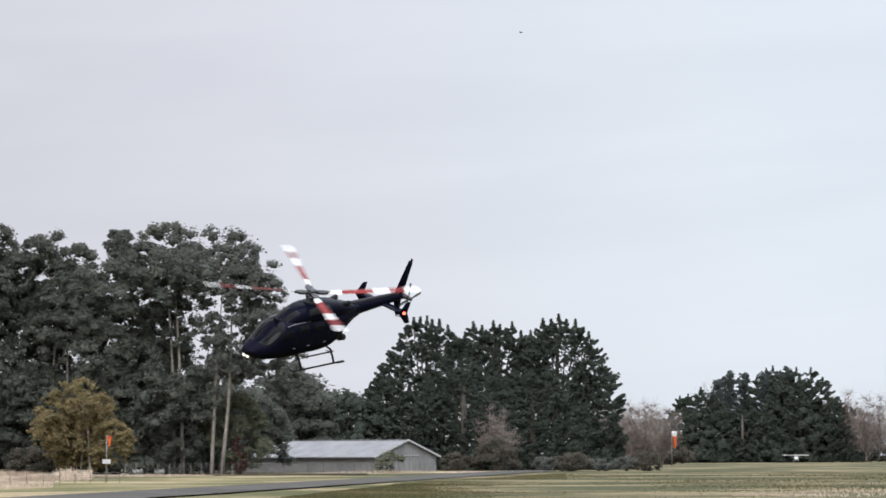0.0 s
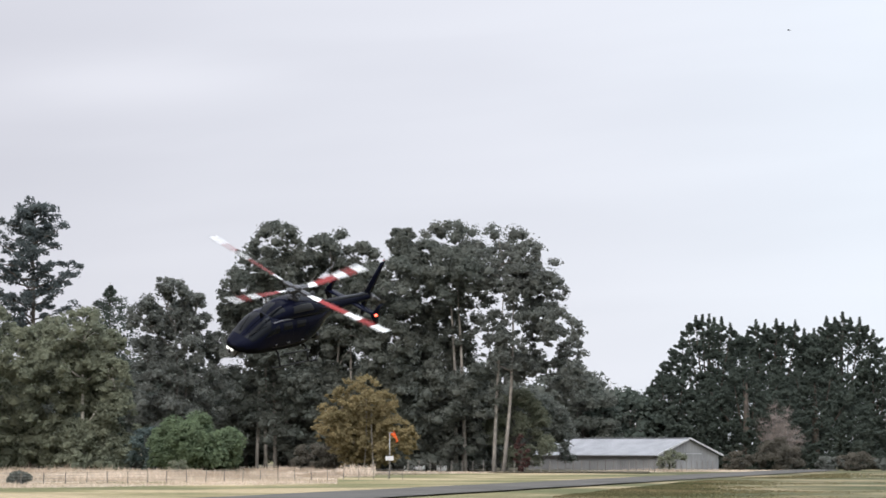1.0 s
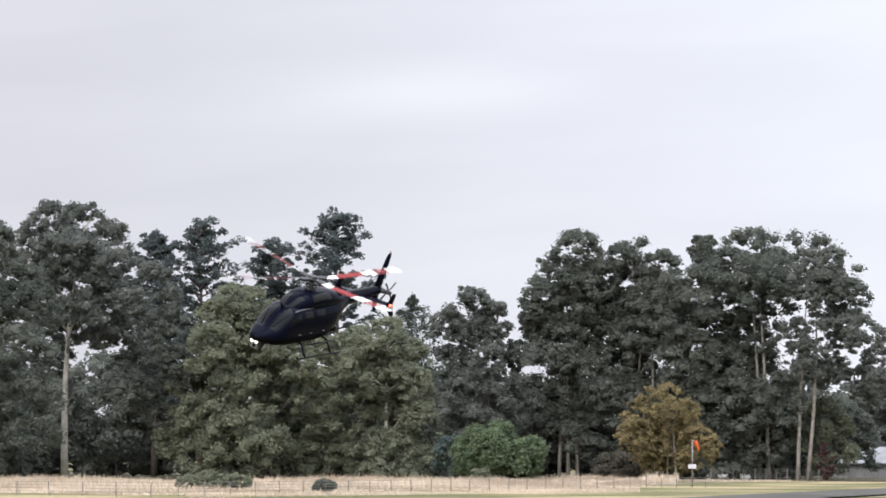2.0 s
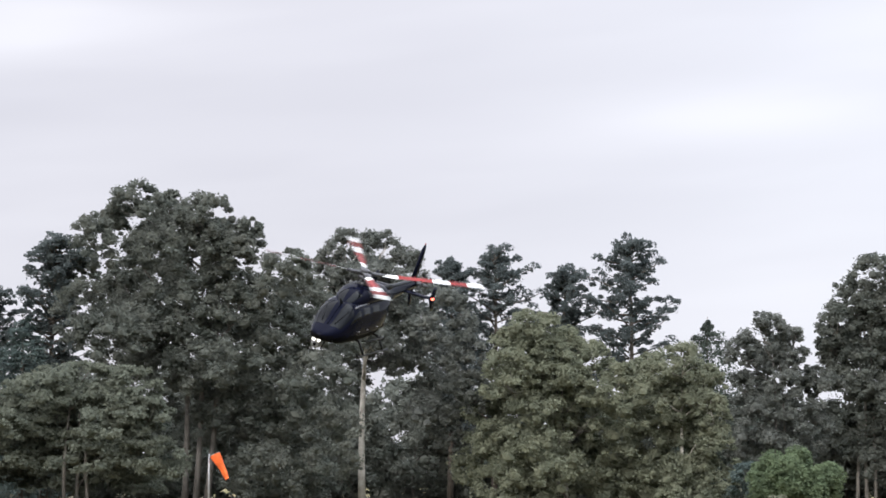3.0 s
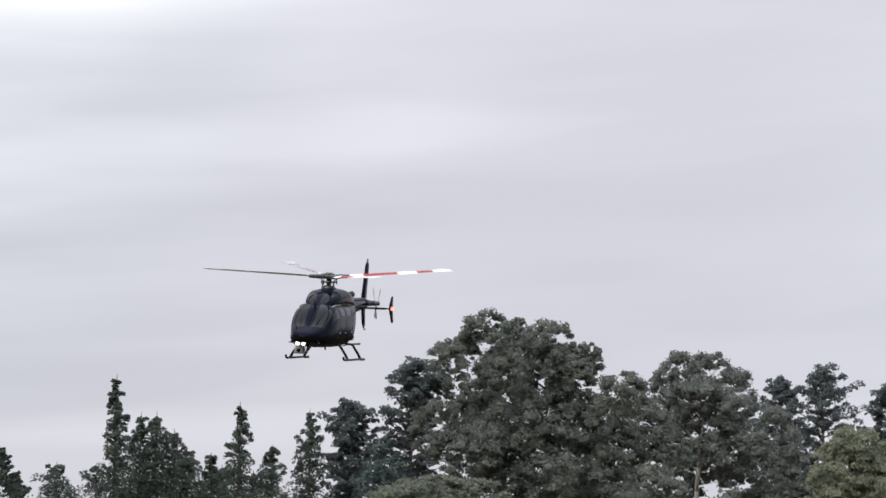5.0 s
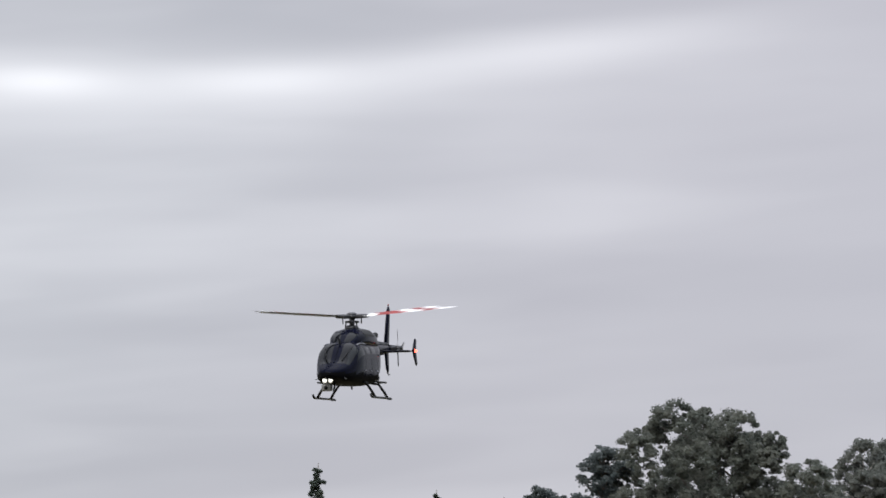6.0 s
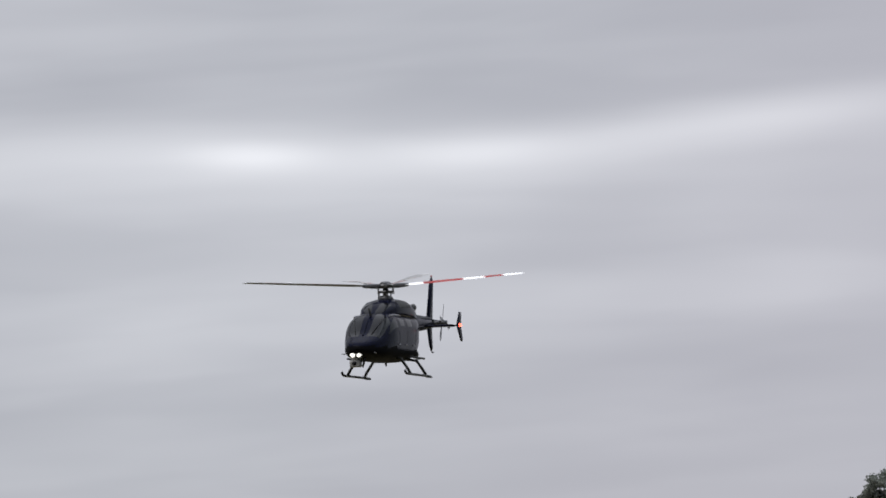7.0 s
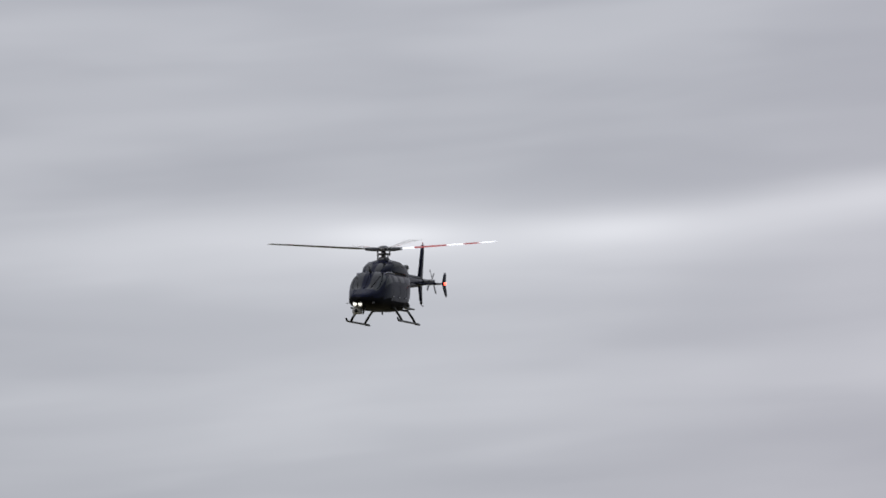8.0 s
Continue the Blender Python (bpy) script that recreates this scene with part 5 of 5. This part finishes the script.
def make_helicopter():
    heli = empty("helicopter", Matrix(), "glossy black twin-engine helicopter in flight, red and white rotor blades", "helicopter")
    bm = bmesh.new()
    hull_mesh(bm, HULL)
    for f in bm.faces:
        m = f.calc_center_median()
        if m.z < 1.30 + 0.28 * max(0.0, (-1.0 - m.x)):
            f.material_index = 1
    hull = part("fuselage", bm, [PAINT, BELLY], heli, "glossy blue-black fuselage, matt black below")
    bm = bmesh.new()
    hull_mesh(bm, COWL, power=0.8)
    cowl = part("engine_cowling", bm, PAINT, heli)
    # glazing
    for s in (1, -1):
        def side(edge):
            return [(x, a if s > 0 else 180 - a) for x, a in edge]
        bm = bmesh.new()
        hull_patch(bm, HULL, side([(3.36, 34), (3.46, 85), (2.04, 85), (2.38, 36)]))
        part("windscreen", bm, GLASS_DARK, hull, "dark tinted windscreen")
        bm = bmesh.new()
        hull_patch(bm, HULL, side([(2.80, 15), (2.48, 32), (1.80, 42), (1.74, 15)]))
        part("cockpit_door_window", bm, GLASS_DARK, hull)
        bm = bmesh.new()
        hull_patch(bm, HULL, side([(1.44, 18), (1.44, 42), (0.74, 42), (0.74, 18)]))
        part("cabin_window", bm, GLASS_DARK, hull)
        bm = bmesh.new()
        hull_patch(bm, HULL, side([(0.38, 18), (0.38, 42), (-0.42, 41), (-0.30, 18)]))
        part("cabin_window", bm, GLASS_DARK, hull)
        bm = bmesh.new()
        hull_patch(bm, HULL, side([(3.7, -52), (3.5, -18), (2.75, -16), (2.85, -52)]))
        part("chin_window", bm, BELLY, hull, "small blacked-out chin window")
        bm = bmesh.new()
        hull_patch(bm, COWL, side([(1.98, 40), (2.0, 84), (1.15, 80), (1.2, 40)]), 0.8, 0.014)
        part("roof_window", bm, GLASS_DARK, cowl)
        # door seams and the roof gutter
        for x in (1.62, 0.52, -0.7):
            bm = bmesh.new()
            tube(bm, [hull_at(HULL, x, radians(a if s > 0 else 180 - a), out=0.002) for a in range(-32, 14, 8)], 0.0035, 5)
            part("door_seam", bm, BLACK, hull)
        bm = bmesh.new()
        tube(bm, [hull_at(HULL, x, radians(55 if s > 0 else 125), out=0.015) for x in np.linspace(2.1, -2.4, 24)], 0.035, 6)
        part("roof_gutter", bm, GUTTER, hull, "thin grey roof gutter")
        bm = bmesh.new()
        for x in (1.75, 0.75, -0.4):
            p = hull_at(HULL, x, radians(-6 if s > 0 else 186), out=0.02)
            box(bm, p.x - 0.09, p.y - 0.02, p.z - 0.02, p.x + 0.09, p.y + 0.02, p.z + 0.02, 0.008)
        part("door_handles", bm, GUTTER, hull)
        # engine air intake and exhaust
        bm = bmesh.new()
        hull_patch(bm, COWL, side([(0.75, 12), (0.65, 52), (-0.75, 52), (-0.9, 12)]), 0.8, 0.02)
        part("air_intake", bm, BLACK, cowl, "black intake screen")
        bm = bmesh.new()
        a = Vector((-1.75, 0.36 * s, 2.95))
        tube(bm, [a, a + Vector((-0.35, 0.04 * s, 0.06)), a + Vector((-0.6, 0.10 * s, 0.10))], [0.13, 0.13, 0.14], 14)
        part("exhaust", bm, BLACK, cowl, "black exhaust stub")
        # wipers
        bm = bmesh.new()
        tube(bm, [hull_at(HULL, 3.3, radians(90 - 14 * s), out=0.03), hull_at(HULL, 2.5, radians(90 - 26 * s), out=0.035)], 0.014, 5)
        part("wiper", bm, BLACK, hull)
        # pitot head by the nose
        bm = bmesh.new()
        p = hull_at(HULL, 3.7, radians(-25 if s > 0 else 205))
        tube(bm, [p, p + Vector((0.1, 0.1 * s, -0.06)), p + Vector((0.38, 0.1 * s, -0.06))], 0.016, 6)
        part("pitot_tube", bm, METAL, hull)
    bm = bmesh.new()
    tube(bm, [hull_at(HULL, x, radians(90), out=0.015) for x in np.linspace(3.4, 2.05, 12)], 0.022, 6)
    part("windscreen_post", bm, PAINT, hull)
    # wire cutters over the screen and under the nose
    bm = bmesh.new()
    plate(bm, [(2.3, 0, 2.42), (2.55, 0, 2.78), (2.42, 0, 2.80), (1.95, 0, 2.5)], 0.04, (0, 1, 0))
    part("wire_cutter", bm, BLACK, hull)
    bm = bmesh.new()
    plate(bm, [(3.3, 0, 0.92), (3.55, 0, 0.55), (3.45, 0, 0.52), (3.0, 0, 0.88)], 0.04, (0, 1, 0))
    part("wire_cutter", bm, BLACK, hull)
    # camera turret under the nose, and landing lamps
    bm = bmesh.new()
    box(bm, 3.17, -0.50, 0.56, 3.53, -0.10, 0.84, 0.05)
    bmesh.ops.create_cone(bm, segments=20, radius1=0.16, radius2=0.2, depth=0.2, cap_ends=True, matrix=Matrix.Translation((3.35, -0.30, 0.86)))
    turret = part("camera_turret", bm, TURRET, heli, "grey boxy camera turret")
    bm = bmesh.new()
    bmesh.ops.create_cone(bm, segments=16, radius1=0.08, radius2=0.08, depth=0.05, cap_ends=True, matrix=Matrix.Translation((3.53, -0.31, 0.70)) @ pose(0, 0, 0, 0, 90))
    part("lens", bm, GLASS_DARK, turret)
    for y in (-0.17, 0.07):
        bm = bmesh.new()
        bmesh.ops.create_uvsphere(bm, u_segments=16, v_segments=10, radius=0.095, matrix=Matrix.Translation((3.86, y - 0.1, 0.99)) @ Matrix.Diagonal((0.6, 1, 1, 1)))
        part("landing_lamp", bm, LAMP, hull, "clear landing lamp")
    # searchlight on its arm behind the cabin
    bm = bmesh.new()
    tube(bm, [(-2.1, 0.4, 1.7), (-2.25, 0.45, 1.4)], 0.05, 8)
    bmesh.ops.create_cone(bm, segments=18, radius1=0.16, radius2=0.19, depth=0.4, cap_ends=True, matrix=Matrix.Translation((-2.2, 0.46, 1.26)) @ pose(0, 0, 0, 0, 80))
    part("searchlight", bm, BLACK, heli, "black searchlight on an arm")
    # belly aerials
    bm = bmesh.new()
    plate(bm, [(0.4, 0, 0.84), (0.25, 0, 0.68), (0.12, 0, 0.68), (0.1, 0, 0.84)], 0.03, (0, 1, 0))
    part("aerial", bm, BLACK, heli)

    # tail boom, fin, stabiliser
    bm = bmesh.new()
    xs = np.linspace(-2.9, -7.0, 14)
    rings = []
    for x in xs:
        s = (x + 2.9) / -4.1
        r, cz = 0.37 * (1 - s) + 0.17 * s, 2.42 + 0.22 * s
        rings.append([bm.verts.new((x, math.cos(a) * r * 0.9, cz + math.sin(a) * r)) for a in [TAU * k / 24 for k in range(24)]])
    for a, b in zip(rings, rings[1:]):
        for k in range(24):
            bm.faces.new((a[k], a[(k + 1) % 24], b[(k + 1) % 24], b[k]))
    bm.faces.new(rings[0]); bm.faces.new(rings[-1])
    boom = part("tail_boom", bm, PAINT, heli)
    bm = bmesh.new()
    tube(bm, [(-3.0, 0, 2.78), (-4.5, 0, 2.80), (-6.6, 0, 2.84)], [0.11, 0.10, 0.08], 10)
    part("drive_shaft_cover", bm, PAINT_GREY, boom)
    bm = bmesh.new()
    plate(bm, [(-6.2, 0, 2.6), (-6.98, 0, 4.53), (-7.30, 0, 4.57), (-7.08, 0, 3.4), (-6.92, 0, 2.55)], 0.12, (0, 1, 0))
    fin = part("fin", bm, PAINT, heli)
    bm = bmesh.new()
    plate(bm, [(-6.3, 0, 2.6), (-6.68, 0, 1.65), (-6.97, 0, 1.57), (-6.9, 0, 2.6)], 0.1, (0, 1, 0))
    part("lower_fin", bm, PAINT, heli)
    bm = bmesh.new()
    tube(bm, [(-6.7, 0, 1.62), (-7.0, 0, 1.5), (-7.25, 0, 1.52)], 0.025, 6)
    part("tail_skid", bm, BLACK, heli)
    bm = bmesh.new()
    bmesh.ops.create_uvsphere(bm, u_segments=12, v_segments=8, radius=0.04, matrix=Matrix.Translation((-7.15, 0, 4.6)))
    part("beacon", bm, BLADE_RED, fin, "red beacon")
    bm = bmesh.new()
    plate(bm, [(-5.15, -1.5, 2.47), (-5.15, 1.5, 2.47), (-5.75, 1.5, 2.47), (-5.75, -1.5, 2.47)], 0.09, (0, 0, 1))
    stab = part("stabiliser", bm, PAINT, heli)
    for s in (1, -1):
        bm = bmesh.new()
        y = 1.5 * s
        plate(bm, [(-5.05, y, 2.47), (-5.5, y, 3.02), (-5.85, y, 3.02), (-5.7, y, 2.47), (-6.05, y, 1.85), (-5.7, y, 1.85)], 0.07, (0, 1, 0))
        part("end_plate", bm, PAINT, stab)
        if s > 0:
            bm = bmesh.new()
            bmesh.ops.create_uvsphere(bm, u_segments=14, v_segments=10, radius=0.085, matrix=Matrix.Translation((-5.42, 1.56, 2.47)) @ Matrix.Diagonal((1.3, 0.8, 0.8, 1)))
            part("position_lamp", bm, NAV_RED, stab, "glowing red position lamp")

    # landing skids
    for s in (1, -1):
        bm = bmesh.new()
        y = 1.22 * s
        tube(bm, [(2.02, y, 0.45), (1.95, y, 0.38), (1.80, y, 0.335), (1.5, y, 0.33), (0.0, y, 0.33), (-1.80, y, 0.33)], 0.046, 10)
        box(bm, -1.86, y - 0.06, 0.27, -1.3, y + 0.06, 0.33, 0.02)
        part("skid", bm, BLACK, heli)
        bm = bmesh.new()
        tube(bm, [(1.2, y * 1.0, 0.98), (-0.9, y * 1.0, 0.98)], 0.04, 8)
        tube(bm, [(1.0, y * 0.75, 0.9), (1.0, y, 0.98)], 0.025, 6)
        tube(bm, [(-0.7, y * 0.75, 0.95), (-0.7, y, 0.98)], 0.025, 6)
        part("boarding_step", bm, BLACK, heli)
    for x in (1.25, -1.1):
        bm = bmesh.new()
        tube(bm, [(x, -1.22, 0.35), (x, -1.12, 0.54), (x, -0.86, 0.92), (x, -0.5, 0.98), (x, 0.5, 0.98), (x, 0.86, 0.92), (x, 1.12, 0.54), (x, 1.22, 0.35)], 0.055, 10)
        part("cross_tube", bm, BLACK, heli)

    # mast, hub and main rotor, which leans a little ahead
    bm = bmesh.new()
    bmesh.ops.create_cone(bm, segments=20, radius1=0.34, radius2=0.22, depth=0.16, cap_ends=True, matrix=Matrix.Translation((0, 0, 3.30)))
    tube(bm, [(0, 0, 3.2), (0.02, 0, 3.75)], 0.11, 14)
    for k in range(3):
        a = TAU * k / 3 + 0.5
        tube(bm, [(math.cos(a) * 0.3, math.sin(a) * 0.3, 3.2), (math.cos(a) * 0.26, math.sin(a) * 0.26, 3.52)], 0.03, 6)
    bmesh.ops.create_cone(bm, segments=20, radius1=0.3, radius2=0.3, depth=0.07, cap_ends=True, matrix=Matrix.Translation((0, 0, 3.53)))
    part("mast", bm, METAL, heli)
    rotor = new("main_rotor")
    rotor.parent = heli
    bm = bmesh.new()
    bmesh.ops.create_cone(bm, segments=24, radius1=0.24, radius2=0.3, depth=0.16, cap_ends=True, matrix=Matrix.Translation((0, 0, 0.0)))
    bmesh.ops.create_cone(bm, segments=24, radius1=0.28, radius2=0.12, depth=0.1, cap_ends=True, matrix=Matrix.Translation((0, 0, 0.13)))
    part("hub", bm, METAL, rotor)
    bands = [(0.0, 0), (1.48, 1), (3.07, 0), (3.90, 1), (4.67, 0)]
    blade_me = bpy.data.meshes.new("blade")
    bm = make_blade(0.75, 5.49, 0.30, (15.0, 8.0), bands, 3.3)
    bm.to_mesh(blade_me)
    bm.free()
    for m in (BLADE_WHITE, BLADE_RED, BLADE_DARK):
        blade_me.materials.append(m)
    bm = bmesh.new()
    tube(bm, [(0.15, 0, 0), (0.5, 0, 0.015), (0.9, 0, 0.03)], [0.09, 0.10, 0.07], 10)
    box(bm, 0.3, -0.17, -0.06, 0.75, 0.17, 0.08, 0.03)
    tube(bm, [(0.35, 0.2, -0.05), (0.32, 0.22, -0.3)], 0.025, 6)
    grip_me = bpy.data.meshes.new("blade_grip")
    bm.to_mesh(grip_me)
    bm.free()
    grip_me.materials.append(METAL)
    for k in range(4):
        for name, me in (("blade", blade_me), ("blade_grip", grip_me)):
            ob = child(name, me, rotor)
            ob.matrix_basis = pose(0, 0, 0, 0, 0, 90 * k)

    # tail gearbox and tail rotor on the left of the fin
    bm = bmesh.new()
    tube(bm, [(-6.9, 0.0, 2.68), (-6.92, 0.25, 2.68), (-6.92, 0.62, 2.68)], [0.17, 0.13, 0.07], 12)
    part("tail_gearbox", bm, METAL, heli)
    tail = new("tail_rotor")
    tail.parent = heli
    bm = bmesh.new()
    bmesh.ops.create_cone(bm, segments=16, radius1=0.12, radius2=0.09, depth=0.3, cap_ends=True)
    part("hub", bm, METAL, tail)
    small_me = bpy.data.meshes.new("blade")
    bm = make_blade(0.1, 0.83, 0.16, (10.0, 6.0), [(0.0, 2), (0.55, 0), (0.68, 2)], 0.0)
    bm.to_mesh(small_me)
    bm.free()
    for m in (GUTTER, BLADE_RED, BLADE_DARK):
        small_me.materials.append(m)
    for k, z in ((0, 0.06), (180, 0.06), (75, -0.06), (255, -0.06)):
        ob = child("blade", small_me, tail)
        ob.matrix_basis = pose(0, 0, z, 0, 0, k)
    return heli, rotor, tail


helicopter, main_rotor, tail_rotor = make_helicopter()

# seconds, hub's place, heading, nose-down pitch, bank to the left
FLIGHT = [
    (0, -6.38, 137.68, 10.45, 229.0, 9.6, 22.3),
    (0.5, -13.55, 138.76, 10.54, 236.2, 9.6, 28.5),
    (1, -20.54, 134.46, 10.37, 243.2, 8.3, 26.7),
    (1.5, -27.56, 133.48, 10.55, 247.6, 8.1, 23.9),
    (2, -33.28, 128.98, 11.03, 253.6, 7.4, 19.0),
    (3.5, -45.60, 115.47, 12.54, 274.1, 8.9, 16.1),
    (4, -47.72, 108.55, 13.35, 279.5, 6.3, 7.6),
    (4.2, -47.44, 104.68, 13.93, 280.5, 6.1, 6.2),
    (4.75, -42.58, 85.68, 14.70, 282.9, 5.5, 3.7),
    (5.3, -37.60, 66.19, 15.74, 284.9, 5.1, 1.9),
    (5.5, -37.67, 63.50, 15.68, 285.5, 4.3, 1.4),
    (6.1, -39.30, 57.74, 17.25, 288.2, 4.5, -1.2),
    (6.5, -38.70, 50.84, 18.05, 289.2, 4.7, -1.7),
    (7, -38.96, 45.53, 19.32, 289.3, 5.4, -1.0),
    (7.5, -44.32, 47.10, 22.69, 290.5, 6.1, -0.6),
    (8, -52.13, 50.28, 28.27, 291.8, 6.8, 0.8),
]
# seconds and the angle at which a blade stands from dead ahead, repeating every quarter turn
BLADES = [(0.0, 59), (0.5, 36), (1.0, 1), (1.5, 71), (2.0, 73), (2.75, 40), (3.5, 26), (4.0, 67), (4.75, 30), (5.5, 53), (6.0, 62), (6.5, 29), (7.0, 30), (7.5, 29), (8.0, 31)]


def motions():
    rows = []
    for t, x, y, z, head, pitch, bank in FLIGHT:
        m = Matrix.Translation((x, y, z)) @ pose(0, 0, 0, 0, 0, head) @ pose(0, 0, 0, 0, pitch) @ pose(0, 0, 0, -bank)
        rows.append((t, m @ Matrix.Translation((0, 0, -ROTOR_Z))))
    walk(helicopter, rows)
    walk(bird, [(t, Matrix.Translation(spread(924 - 26 * t, 260) + Vector((0, 0, height(54, 260) + 0.3 * math.sin(2 * t)))) @ pose(0, 0, 0, 0, 0, 160)) for t in (0.0, 2.0, 4.0, 6.0, 8.0)])
    # the slack sock swings out as the rotor's wash reaches it
    hang = cloth_near.matrix_basis.translation.copy()
    walk(cloth_near, [(t, Matrix.Translation(hang) @ pose(0, 0, 0, 0, a)) for t, a in ((0.0, 4), (0.5, -6), (1.0, -28), (1.5, -24), (2.2, -18), (8.0, -20))])
    # about 6.6 turns a second, so 79 degrees from one key to the next
    angles, total = [BLADES[0][1]], BLADES[0][1]
    for (t0, a0), (t1, a1) in zip(BLADES, BLADES[1:]):
        steps = frame(t1) - frame(t0)
        want = steps * 79.0
        turn = (a1 - a0) % 90
        turn += 90 * round((want - turn) / 90)
        for k in range(1, steps + 1):
            angles.append(total + turn * k / steps)
        total += turn
    lean = Matrix.Translation((0, 0, ROTOR_Z)) @ pose(0, 0, 0, 0, 3.5)
    walk(main_rotor, [(k / FPS, lean @ pose(0, 0, 0, 0, 0, a)) for k, a in enumerate(angles)])
    spin = Matrix.Translation((-6.92, 0.52, 2.68)) @ pose(0, 0, 0, -90)
    walk(tail_rotor, [(k / FPS, spin @ pose(0, 0, 0, 0, 0, 20 + 83 * k)) for k in range(len(angles))])


motions()
